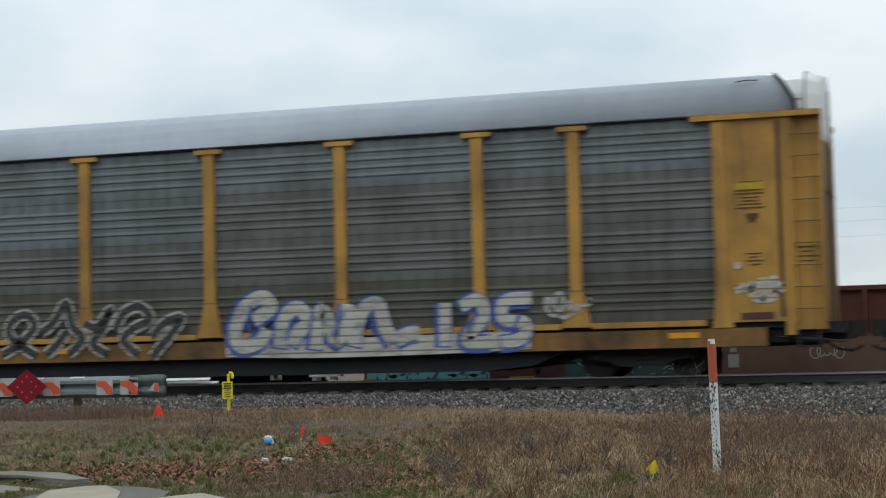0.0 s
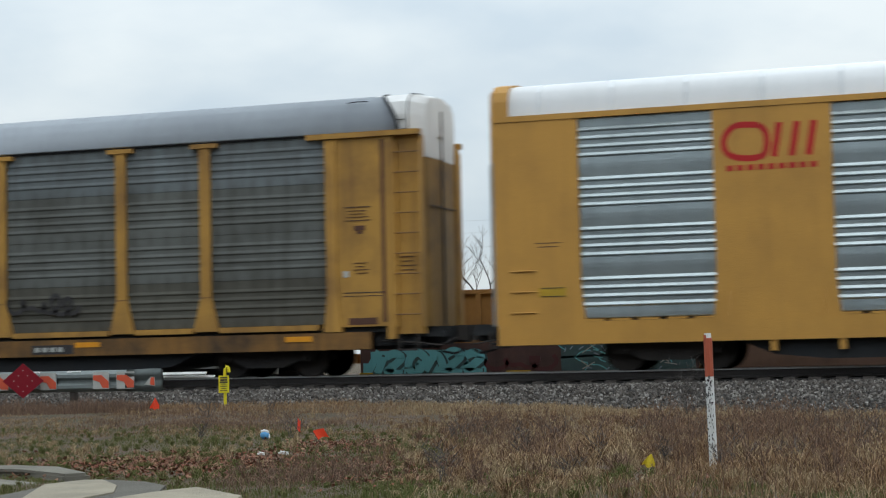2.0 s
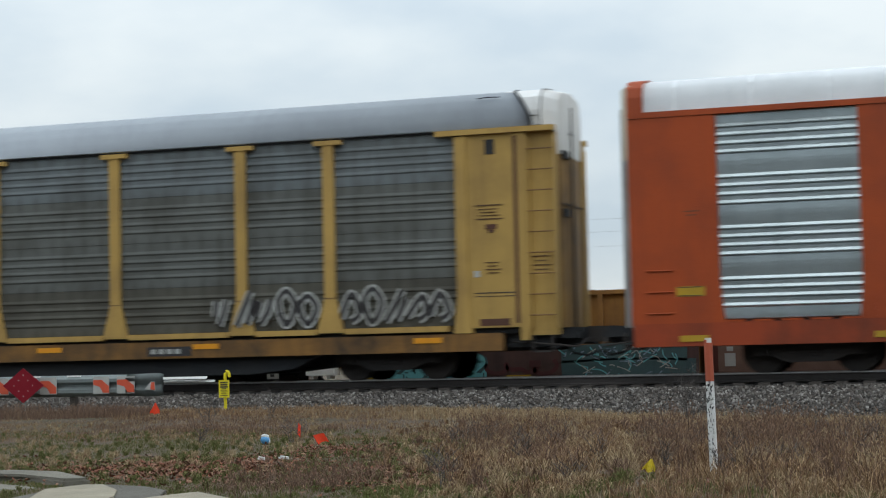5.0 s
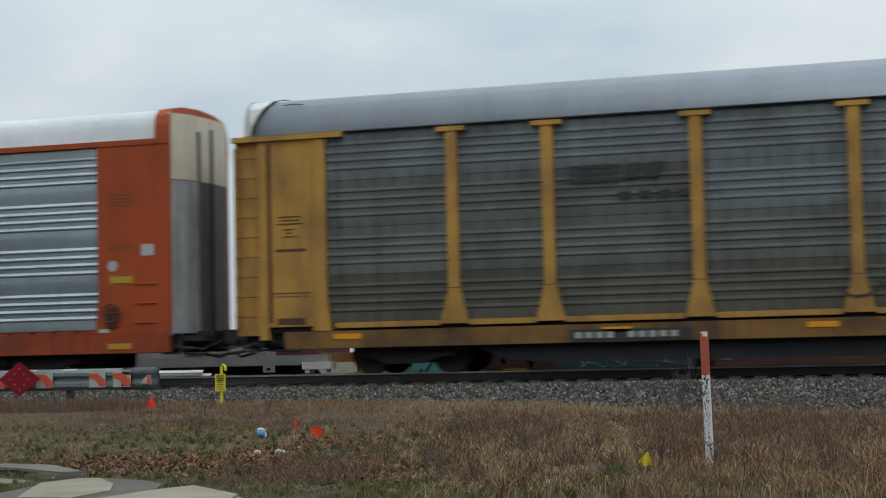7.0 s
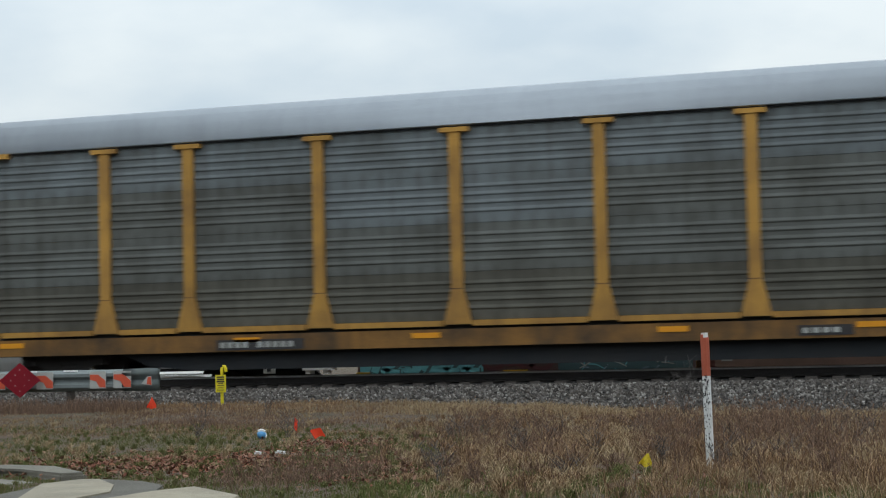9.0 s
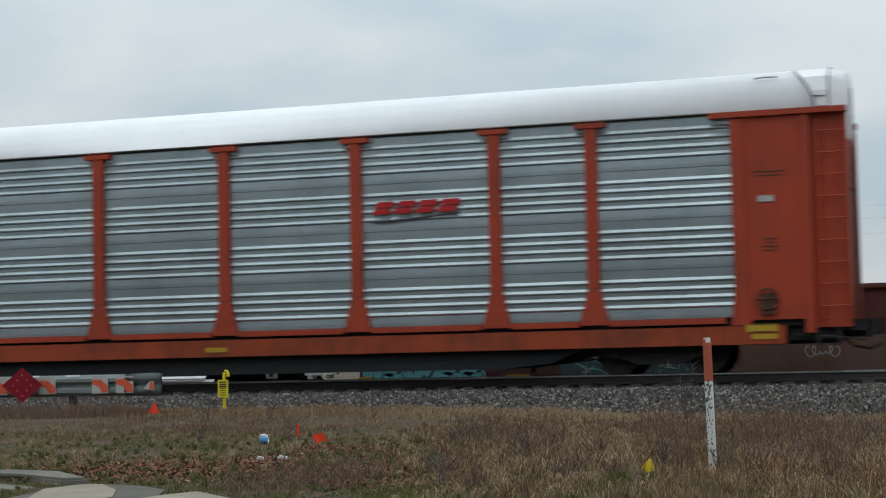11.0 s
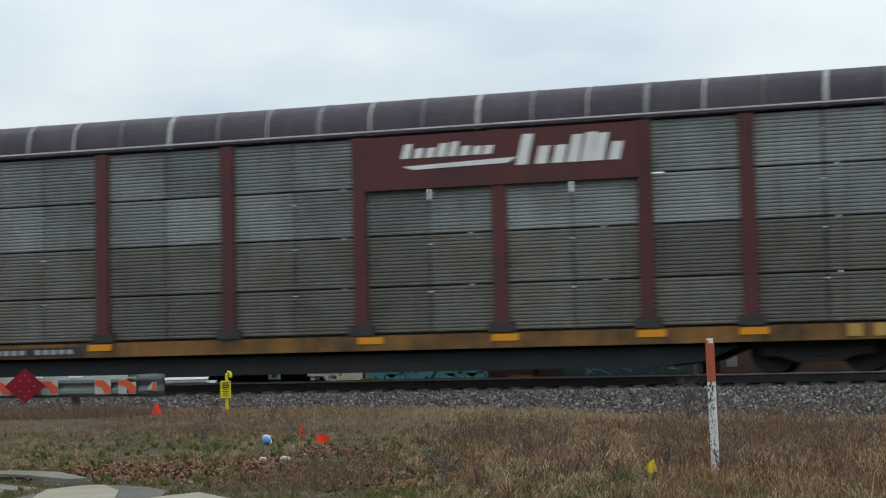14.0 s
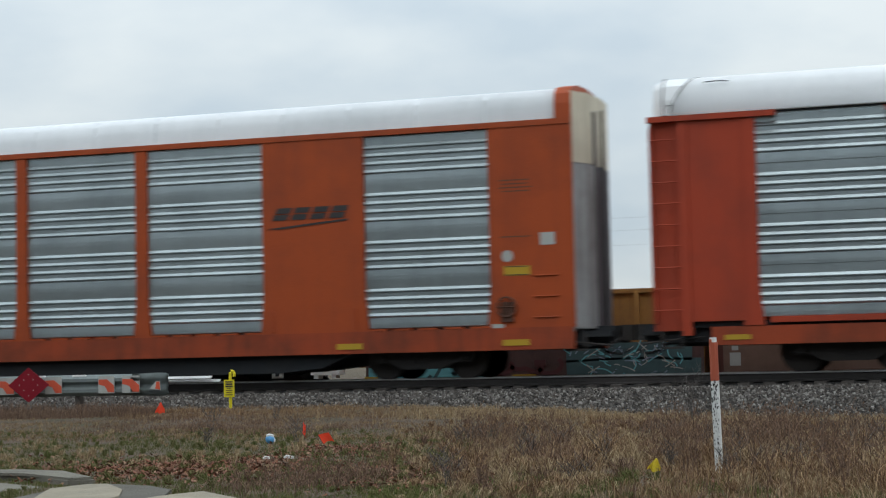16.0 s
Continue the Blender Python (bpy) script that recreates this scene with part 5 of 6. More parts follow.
# tall straw-coloured grass, thinner brown weeds, short tired turf
scatter("tall_dry_grass", "tall straw-coloured dead grass", DRY, 95000, clumped(-20.9, -6.5, -0.36, 0.06, 0.0, 0.9), blade(0.08, 0.36, 0.0055, 1.8))
scatter("short_dry_grass", "short dry grass along the stones", DRY, 46000, clumped(-12.5, -6.4, -0.76, 0.06, -0.10), blade(0.05, 0.19, 0.006, 1.8))
scatter("pale_straw", "pale curled straw among the dead grass", STRAW, 60000, clumped(-20.9, -6.2, -0.42, 0.06, 0.08, 1.3, 21.0), blade(0.06, 0.26, 0.006, 2.4))
scatter("short_dry_grass", "thin dry grass at the stones' edge", DRY, 12000, clumped(-6.6, -3.6, -0.76, -0.34, -0.05), blade(0.15, 0.55, 0.006, 1.4))
scatter("pale_straw", "pale thatch on the verge", STRAW, 16000, clumped(-14.0, -5.0, -0.76, -0.2, 0.1, 0.9, 25.0), blade(0.03, 0.10, 0.006, 2.4))
scatter("dead_weeds", "brown dead weeds", WEED, 26000, clumped(-20.9, -6.0, -0.46, 0.06, 0.06, 0.5, 3.0), blade(0.10, 0.40, 0.005, 0.8))
scatter("turf", "short green and yellowed turf", GREEN, 120000, clumped(-20.9, -10.5, -0.76, -0.22, -0.22, 0.6, 9.0), blade(0.02, 0.075, 0.007, 1.3))
scatter("turf", "short yellowed turf", GREEN, 22000, clumped(-20.9, -17.0, -0.45, 0.06, -0.05, 0.8, 12.0), blade(0.03, 0.10, 0.008, 0.9))


def tufts(name, label, mat, n, y0, y1, u0, u1, h0, h1, blades, seed):
    """Arching tufts: blades that spring from one foot and droop."""
    r = random.Random(seed)
    verts, faces = [], []
    for _ in range(n):
        y = r.uniform(y0, y1)
        x = r.uniform(u0, u1) * (y + 35)
        lane = x + 3.2 + .12 * (y + 17.5)
        if on_slab(x, y) or (abs(x + 8.53) < .35 and -16.8 < y < -15.2) or (abs(lane) < .55 and -20.5 < y < -17.2 and h1 > .2):
            continue
        u = x / (y + 35)
        fade = ease(u0 - .02, u0 + .10, u) if h1 > .2 else 1.0
        z, big = ground_z(x, y), r.uniform(h0, h1) * min(1.0, max(0.3, (-y - 4) / 12)) * (.25 + .75 * fade) * (1 - .4 * ease(-18.0, -20.0, y))
        for _2 in range(blades):
            a, h, reach = r.uniform(0, 6.283), big * r.uniform(.5, 1.0), big * r.uniform(.2, .95)
            fx, fy = x + r.gauss(0, big * .16), y + r.gauss(0, big * .16)
            w, b = r.uniform(.0022, .0042), r.uniform(-.7, .7)
            cx, cy, k = w * math.cos(b), w * math.sin(b), len(verts)
            for s, hh, ww in ((0, 0, 1), (.25, .6, .9), (.62, .95, .7), (1.0, r.uniform(.55, 1.0), .3)):
                px, py, pz = fx + math.cos(a) * reach * s, fy + math.sin(a) * reach * s, z + h * hh
                verts += [(px - cx * ww, py - cy * ww, pz), (px + cx * ww, py + cy * ww, pz)]
            faces += [(k + j, k + j + 1, k + j + 3, k + j + 2) for j in (0, 2, 4)]
    me = bpy.data.meshes.new(name)
    me.from_pydata(verts, [], faces)
    me.materials.append(mat)
    return tagged(new(name, me), label, "grass", kind="stuff")


tufts("straw_tufts", "pale arching tufts of dead grass", STRAW, 260, -20.5, -8, -.36, -.03, .16, .36, 60, 301)
tufts("brown_tufts", "brown arching tufts of dead grass", DRY, 330, -20.5, -7, -.37, -.03, .18, .40, 60, 302)
tufts("dark_tufts", "dark dead weed tufts", WEED, 120, -20.5, -8, -.36, -.03, .22, .46, 45, 303)
tufts("green_tufts", "green tufts of turf", GREEN, 420, -20.5, -11, -.66, -.30, .05, .12, 45, 304)
tufts("green_tufts", "green tufts among dry grass", GREEN, 60, -20.6, -18.5, -.30, -.20, .10, .2, 60, 305)
tufts("straw_tufts", "short pale tufts on the verge", STRAW, 260, -17, -5.5, -.66, -.33, .06, .15, 30, 306)


def leaf(p):
    s, a, t = RND.uniform(0.012, 0.034), RND.uniform(0, 6.283), RND.uniform(-0.9, 0.9)
    m = Euler((t, RND.uniform(-.8, .8), a)).to_matrix()
    o = Vector(p) + Vector((0, 0, RND.uniform(0.0, 0.065)))
    return [o + m @ Vector(v) * s for v in ((-1, 0, .15), (-.3, -.55, 0), (.6, -.4, .1), (1.1, 0, .3), (.5, .5, .1), (-.4, .5, 0))], [(0, 1, 2, 3), (0, 3, 4, 5)]


def drift(cx, cy, rx, ry):
    def spot():
        x, y = RND.gauss(cx, rx), RND.gauss(cy, ry)
        if on_slab(x, y) and RND.random() < .9:
            return None
        return (x, y, ground_z(x, y))
    return spot


scatter("fallen_leaves", "drift of red-brown fallen leaves", LEAF, 3600, drift(-9.0, -16.8, 0.95, 0.8), leaf)
scatter("fallen_leaves", "drift of red-brown fallen leaves", LEAF, 1900, drift(-5.9, -17.3, 0.6, 1.0), leaf)
scatter("fallen_leaves", "scattered red-brown fallen leaves", LEAF, 1500, lambda: view_spot(-19, -15, -0.62, -0.05), leaf)
scatter("fallen_leaves", "drift of brown leaves on green turf", LEAF, 700, drift(-8.3, -14.1, 0.45, 0.5), leaf)
scatter("brown_undergrowth", "tangle of dark brown weeds by the kerb", WEED, 3200, drift(-6.7, -18.4, 0.55, 0.8), blade(0.05, 0.2, 0.006, 2.4))


def shrub(x, y, h, n, label):
    """Leafless twiggy bush."""
    s = thing("bush", label, "bush", pose(x, y, ground_z(x, y)))
    r = random.Random(int(x * 100))
    for _ in range(n):
        bm = bmesh.new()
        a, l = r.uniform(0, 6.28), r.uniform(.2, .55)
        pts, p, d = [], Vector((r.uniform(-.06, .06), r.uniform(-.06, .06), -0.02)), Vector((math.cos(a) * l, math.sin(a) * l, 1)).normalized()
        hh = h * r.uniform(.55, 1)
        for k in range(5):
            pts.append(p.copy())
            p = p + d * hh / 4
            d = (d + Vector((r.uniform(-.25, .25), r.uniform(-.25, .25), 0))).normalized()
        tube(bm, pts, [.0045, .004, .003, .0025, .0015], 4)
        for k in range(2, 5):
            for _2 in range(2):
                b = r.uniform(0, 6.28)
                e = pts[k] + Vector((math.cos(b) * .14, math.sin(b) * .14, .12)) * r.uniform(.5, 1.2)
                tube(bm, [pts[k], e], [.003, .0015], 3)
        part("twig", bm, BARK, s)


shrub(-4.95, -6.9, 1.0, 20, "leafless dark bush beside the stones")
for i, (x, y, h) in enumerate(((-2.4, -13.0, .62), (-1.75, -15.0, .5), (-3.2, -15.8, .45), (-2.0, -11.0, .6), (-11.8, -8.2, .55), (-12.6, -9.0, .42), (-5.2, -14.9, .5), (-6.3, -14.0, .38), (-1.3, -15.2, .55))):
    shrub(x, y, h, 7, "thin leafless brown weed stalks")


r = random.Random(99)
for i in range(20):
    y = r.uniform(-19.6, -11.0)
    x = r.uniform(-.335, -.06) * (y + 35)
    shrub(x, y, r.uniform(.28, .5) * min(1, (-y - 3) / 13), 8, "thin leafless brown weed stalks")
for i in range(2):
    y = r.uniform(-15, -9)
    shrub(r.uniform(-.58, -.36) * (y + 35), y, r.uniform(.2, .38), 6, "thin leafless brown weed stalks")


def weed_stalks(n, y0, y1, u0, u1, h0, h1, seed):
    """Upright dead stalks with side twigs and dry heads."""
    r = random.Random(seed)
    verts, faces = [], []
    def twig(a, b, w):
        k, t = len(verts), r.uniform(-.6, .6)
        c, s = w * math.cos(t), w * math.sin(t)
        verts.extend([(a[0] - c, a[1] - s, a[2]), (a[0] + c, a[1] + s, a[2]), (b[0] + c * .5, b[1] + s * .5, b[2]), (b[0] - c * .5, b[1] - s * .5, b[2])])
        faces.append((k, k + 1, k + 2, k + 3))
    for _ in range(n):
        y = r.uniform(y0, y1)
        x = r.uniform(u0, u1) * (y + 35)
        near = abs(x + 2.9 + .16 * (y + 17.5)) < .12 or abs(x + 3.6 + .1 * (y + 17.5)) < .4
        lump = noise.noise((x * .9, y * .9, 77.0))
        if (near and y < -17.3) or lump < r.uniform(-.2, .25) or on_slab(x, y):
            continue
        h = r.uniform(h0, h1) * (.75 + .6 * max(0, lump)) * min(1.0, max(.45, (-y - 3) / 12))
        p, d = Vector((x, y, ground_z(x, y) - .01)), Vector((r.uniform(-.16, .16), r.uniform(-.16, .16), 1))
        for k in range(5):
            q = p + d * h / 5
            twig(p, q, .0042 - .0005 * k)
            if k > 0:
                for _2 in range(r.randrange(1, 4)):
                    b, l = r.uniform(0, 6.283), h * r.uniform(.08, .22)
                    e = q + Vector((math.cos(b) * l * .6, math.sin(b) * l * .6, l * r.uniform(.3, .9)))
                    twig(q, e, .0022)
                    if r.random() < .5:
                        twig(e - Vector((0, 0, .008)), e + Vector((0, 0, .014)), .007)
            p, d = q, d + Vector((r.uniform(-.14, .14), r.uniform(-.14, .14), 0))
    me = bpy.data.meshes.new("weed_stalks")
    me.from_pydata([tuple(v) for v in verts], [], faces)
    me.materials.append(STALK)
    return tagged(new("weed_stalks", me), "thicket of thin red-brown dead weed stalks", "weeds", kind="stuff")


weed_stalks(1250, -20.4, -8.5, -.205, -.02, .30, .68, 411)
weed_stalks(560, -20.4, -8.5, -.33, -.18, .22, .50, 412)
weed_stalks(330, -19.6, -16.4, -.47, -.36, .10, .27, 413)
weed_stalks(420, -17.0, -9.0, -.32, -.255, .34, .60, 414)
weed_stalks(620, -18.0, -11.5, -.195, -.115, .38, .72, 415)
weed_stalks(420, -17.5, -10.0, -.105, -.03, .36, .68, 416)
scatter("dead_weeds", "mauve-brown dead weeds along the stones", WEED, 17000, clumped(-11.5, -5.2, -0.64, -0.34, -0.12, 0.7, 41.0), blade(0.10, 0.34, 0.006, 1.0))
scatter("short_dry_grass", "short dry grass round the post", DRY, 900, drift(-2.93, -17.55, 0.22, 0.2), blade(0.05, 0.2, 0.005, 1.4))


scatter("pale_straw", "tan straw at the stones' edge", STRAW, 15000, clumped(-8.2, -4.9, -0.42, 0.04, -0.25, 0.9, 51.0), blade(0.22, 0.75, 0.006, 1.6))
scatter("dry_edge_grass", "dry grass at the stones' edge", DRY, 13000, clumped(-8.4, -4.9, -0.62, 0.04, -0.25, 0.7, 53.0), blade(0.22, 0.8, 0.006, 1.4))
scatter("turf", "worn green strip of turf", GREEN, 42000, clumped(-19.2, -11.0, -0.40, -0.285, -0.30, 0.5, 55.0), blade(0.035, 0.10, 0.008, 1.3))
scatter("dead_weeds", "dead weeds under the guardrail", WEED, 6500, lambda: (lambda x, y: (x, y, ground_z(x, y)))(RND.uniform(-21.5, -14.9), RND.uniform(-7.5, -6.2)), blade(0.4, 1.75, 0.007, 1.0))


# ---- things on the verge ----
def marker_post():
    x, y = -2.865, -17.46
    p = thing("marker_post", "white flaking post with a faded red top", "post", pose(x, y, ground_z(x, y) - .065, 0, -0.9, 0))
    h = 1.47
    def seg(z0, z1, r, name, mat, label):
        bm = bmesh.new()
        prism(bm, [(r * math.cos(i * math.pi / 4 + .39), r * 1.0 * math.sin(i * math.pi / 4 + .39)) for i in range(8)], z0, z1, "z")
        return part(name, bm, mat, p, label)
    seg(-0.1, 1.03, 0.043, "white_shaft", WHITE, "flaking white paint")
    seg(1.03, 1.42, 0.045, "red_band", POST_RED, "faded red band")
    seg(1.42, h, 0.036, "white_tip", WHITE, "white tip")
    part("red_chip", boxes((-.037, -.010, -.041, -.033, 1.415, 1.452)), POST_RED, p, "faded red remains on the tip")
    r = random.Random(5)
    for _ in range(110):
        z = r.uniform(0.02, 1.0) if r.random() < .75 else r.uniform(.75, 1.02)
        xx = r.uniform(-.032, .032)
        w, hh = r.uniform(.003, .012), r.uniform(.006, .03)
        part("paint_chip", boxes((xx - w / 2, xx + w / 2, -.0425, -.0395, z, z + hh)), DARKMARK, p, "dark flaked spot")


marker_post()


def pipeline_marker():
    x, y = -14.62, -4.05
    z = bed_z(y) - .08
    p = thing("utility_marker", "yellow utility marker with a hooked vent top", "marker", pose(x, y, z))
    bm = bmesh.new()
    top = 0.87
    tube(bm, [(0, 0, -.05), (0, 0, .3), (0, 0, top - .10), (.005, 0, top - .04), (.03, 0, top), (.065, 0, top - .01), (.085, 0, top - .05), (.088, 0, top - .11)], .033, 8)
    part("hooked_pipe", bm, MARK_YELLOW, p)
    plate = part("plate", boxes((-.115, .105, -.05, -.035, .36, .70)), MARK_YELLOW, p, "yellow plate with dark unreadable lines")
    bm = bmesh.new()
    for k, (w, hh) in enumerate(((.16, .025), (.15, .03), (.17, .03), (.10, .016), (.14, .014), (.12, .014), (.15, .014))):
        zz = .67 - k * .043
        box(bm, -.005 - w / 2, -.005 + w / 2, -.054, -.05, zz - hh, zz)
    part("plate_line", bm, DARKMARK, plate)


pipeline_marker()


def flag(x, y, h, w, hh, mat, label, turn=0, lean=0, drooped=False):
    """Wire stem with a thin plastic sheet, either spread or drooped into a pointed fold."""
    z = ground_z(x, y)
    f = thing("marking_flag", label, "flag", pose(x, y, z, 0, lean, turn), group="marking flags")
    bm = bmesh.new()
    tube(bm, [(0, 0, -.05), (0, 0, h)], .003, 4)
    part("wire_stem", bm, WIRE, f)
    bm = bmesh.new()
    n = 8
    for k in range(n):
        a, b = k / n, (k + 1) / n
        def col(u):
            yy = .02 * math.sin(u * 7) if drooped else .010 * math.sin(u * 3)
            if drooped:
                top = h - hh * abs(u - .55) * 1.5
                return ((u - .5) * w, yy, top), ((u - .5) * w, yy * 1.5, h - hh + .015 * math.sin(u * 9))
            return (u * w, yy, h - u * .03 - .02 * u * u), (u * w, yy * 1.4, h - hh - u * .05 + .03 * math.sin(u * 3))
        (ta, ba), (tb, bb) = col(a), col(b)
        bm.faces.new([bm.verts.new(q) for q in (ta, tb, bb, ba)])
    bmesh.ops.remove_doubles(bm, verts=bm.verts[:], dist=1e-5)
    bmesh.ops.solidify(bm, geom=bm.faces[:], thickness=.002)
    part("flag_sheet", bm, mat, f)


flag(-14.5, -7.26, .30, .17, .22, FLAG_RED, "red plastic marking flag in dry grass", 10, 4, True)
flag(-8.40, -14.3, .27, .14, .14, FLAG_RED, "red plastic marking flag on green turf", 5, -32)
flag(-9.62, -12.3, .26, .06, .18, FLAG_RED, "red plastic marking flag hanging limp", 60, 5)
flag(-3.55, -17.5, .205, .13, .145, FLAG_YEL, "yellow plastic marking flag in dead grass", 10, 14, True)


def ball():
    x, y = -9.78, -13.05
    bm = bmesh.new()
    bmesh.ops.create_uvsphere(bm, u_segments=20, v_segments=12, radius=.062)
    b = tagged(finish("toy_ball", bm, BALL_BLUE, smooth=True), "blue and white toy ball on the turf", "ball")
    b.matrix_basis = pose(x, y, ground_z(x, y) + .07, 30, 20, 0)
    bm = bmesh.new()
    for a in range(3):
        pts = [(.063 * math.cos(t), .063 * math.sin(t), 0) for t in np.linspace(a * 2.1, a * 2.1 + 1.5, 9)]
        tube(bm, [Euler((a * 1.1, a * .7 + .5, 0)).to_matrix() @ Vector(q) for q in pts], .020, 6)
    part("white_band", bm, WHITE, b, "white curved bands")


ball()
for x, y, l, turn in ((-8.63, -15.75, .085, 8), (-8.40, -15.6, .125, 15)):
    bm = boxes((-l / 2, l / 2, -.015, .015, .0, .014), (-l / 3, l / 2.2, -.02, .012, .012, .034))
    tagged(finish("litter", bm, WHITE), "scrap of white litter on the turf", "litter").matrix_basis = pose(x, y, ground_z(x, y) + .045, 5, 8, turn)


# ---- broken kerb and slabs by the road ----
def slab(pts, h, label, z=0.0, name="concrete_slab"):
    bm = bmesh.new()
    prism(bm, pts, -0.12, h, "z")
    bmesh.ops.bevel(bm, geom=[e for e in bm.edges if all(v.co.z > 0 for v in e.verts)], offset=0.03, segments=2, affect="EDGES")
    return tagged(finish(name, bm, SLAB_PALE if "pale" in label else ASPHALT if "asphalt" in label else CONCRETE), label, "concrete slab", kind="structure")


slab(SLABS[0], 0.09, "weathered concrete kerb curving along the verge", name="kerb")
slab(SLABS[1], 0.035, "pale broken concrete slab")
slab(SLABS[2], 0.03, "pale broken concrete slab")
slab(SLABS[4], 0.012, "worn grey concrete driveway edge")
slab(SLABS[3], 0.02, "cracked grey asphalt beside the broken slabs", name="asphalt_edge")


# ---- guardrail with a striped end and the red diamond ----
def guardrail():
    g = thing("guardrail", "galvanised guardrail with red and white striped end", "guardrail")
    y, base = -6.0, 0.70
    wave = [(0, .40), (-.03, .39), (-.09, .33), (-.09, .27), (-.02, .22), (-.02, .18), (-.09, .13), (-.09, .07), (-.03, .01), (0, 0)]
    bm = bmesh.new()
    sheet(bm, [(y + a, base + b) for a, b in wave], -34, -15.62, (0, .006, 0))
    part("beam", bm, GALV, g, "galvanised corrugated beam")
    # flared end: the profile opens and bends back towards the track
    bm = bmesh.new()
    rows = []
    for x, k, back in ((-15.70, 1.04, -.014), (-15.40, 1.06, -.01), (-15.20, 1.10, .02), (-15.06, 1.06, .09), (-15.02, .92, .15)):
        rows.append([bm.verts.new((x, y + a * (1.05 if x < -15.1 else .6) + back, base + .2 + (b - .2) * k)) for a, b in wave])
    for u, v in zip(rows, rows[1:]):
        for i in range(len(wave) - 1):
            bm.faces.new((u[i], u[i + 1], v[i + 1], v[i]))
    bmesh.ops.solidify(bm, geom=bm.faces[:], thickness=.008)
    part("flared_end", bm, GALV, g, "flared galvanised end piece", True)
    for x0, w in ((-18.62, .42), (-17.52, .36), (-16.38, .34), (-15.88, .37)):
        sheet_ = part("stripe_sheet", boxes((x0, x0 + w, y - .106, y - .096, base + .05, base + .37)), WHITE_DIM, g, "white reflective sheet")
        bm = bmesh.new()
        prism(bm, [(x0 + .01, base + .31), (x0 + w * .55, base + .31), (x0 + w - .005, base + .19), (x0 + w - .005, base + .07), (x0 + w * .62, base + .07), (x0 + w * .42, base + .18), (x0 + .01, base + .22)], y - .112, y - .106)
        part("red_stripe", bm, REDSTRIPE, sheet_)
    bm = bmesh.new()
    prism(bm, [(-15.29, base + .12), (-15.07, base + .09), (-15.08, base + .26), (-15.16, base + .26)], y - .125, y - .112)
    end = part("stripe_sheet", bm, WHITE_DIM, g, "white reflective sheet")
    bm = bmesh.new()
    prism(bm, [(-15.17, base + .12), (-15.075, base + .10), (-15.085, base + .25), (-15.15, base + .25)], y - .131, y - .125)
    part("red_stripe", bm, REDSTRIPE, end)
    # white strips paint the light caught along the beam's top edge
    for x0, x1 in ((-17.9, -17.55), (-16.96, -16.67)):
        part("edge_reflector", boxes((x0, x1, y - .06, y - .03, base + .372, base + .402)), BRIGHT, g, "white strip painted as light on the beam's top edge")
    for x in (-16.9, -18.8, -20.7, -22.6, -24.5):
        z = ground_z(x, y)
        part("post", boxes((x - .05, x + .05, y + .02, y + .17, z - .1, 1.03)), TIE, g)


guardrail()
d = thing("end_of_road_marker", "dark red diamond reflector sign on a post", "sign", pose(-17.78, -6.25, ground_z(-17.88, -6.25)))
bm = bmesh.new()
zc, k = 0.93 - ground_z(-17.88, -6.25), .41
prism(bm, [(0, zc - k * .81), (k * 1.09, zc), (0, zc + k * .81), (-k * 1.09, zc)], -.02, -.012)
plate = part("diamond_plate", bm, DIAMOND_RED, d)
part("sign_post", boxes((-.03, .03, -.01, .03, -.1, zc + .1)), GALV, d)
for x, z in ((0, .2), (0, -.2), (.2, 0), (-.2, 0), (.1, .1), (-.1, -.1), (.1, -.1), (-.1, .1)):
    bm = bmesh.new()
    disc(bm, (x, zc + z), .011, -.024, -.02, 8)
    part("bolt", bm, WHITE_DIM, plate)


# ---- standing cars on the rear track ----
REAR_RAIL = 0.10


def simple_bogie(car, x):
    b = part("bogie", boxes((x - 1.0, x + 1.0, -1.1, -1.0, .3, .62)), TRUCK, car)
    for dx in (-.75, .75):
        for y in (-.83, .7):
            bm = bmesh.new()
            disc(bm, (x + dx, .42), .42, y, y + .13)
            part("wheel", bm, TRUCK, b)


def gondola(x0, x1, top, mat, label, ribs):
    g = thing("gondola_car", label, "rail car", pose((x0 + x1) / 2, 6.3, REAR_RAIL), group="standing cars")
    h, z1 = (x1 - x0) / 2, top - REAR_RAIL
    bm = boxes((-h, h, -1.5, -1.42, .62, z1), (-h, h, 1.42, 1.5, .62, z1), (-h, -h + .08, -1.42, 1.42, .62, z1), (h - .08, h, -1.42, 1.42, .62, z1), (-h, h, -1.42, 1.42, .62, .7))
    part("body", bm, mat, g)
    part("top_chord", boxes((-h - .03, h + .03, -1.57, -1.40, z1, z1 + .10), (-h - .03, h + .03, 1.40, 1.57, z1, z1 + .10)), mat, g)
    for i in range(ribs + 1):
        x = -h + .06 + (2 * h - .12) * i / ribs
        part("rib", boxes((x - .06, x + .06, -1.58, -1.50, .66, z1)), mat, g)
    for x in (-h + 1.2, h - 1.2):
        simple_bogie(g, x)
    part("coupler", boxes((h, h + .5, -.14, .14, .75, 1.0)), TRUCK, g)
    part("coupler", boxes((-h - .5, -h, -.14, .14, .75, 1.0)), TRUCK, g)
    # lumpy load showing over the side
    r = random.Random(int(x0 * 10))
    bm = bmesh.new()
    n = 40
    prof = [(-h + .15 + (2 * h - .3) * i / n, z1 + .02 + r.uniform(0, .11)) for i in range(n + 1)]
    prism(bm, prof + [(h - .15, z1 - .2), (-h + .15, z1 - .2)], -1.2, 1.2)
    part("load", bm, DARKMARK, g, "dark scrap load")
    return g


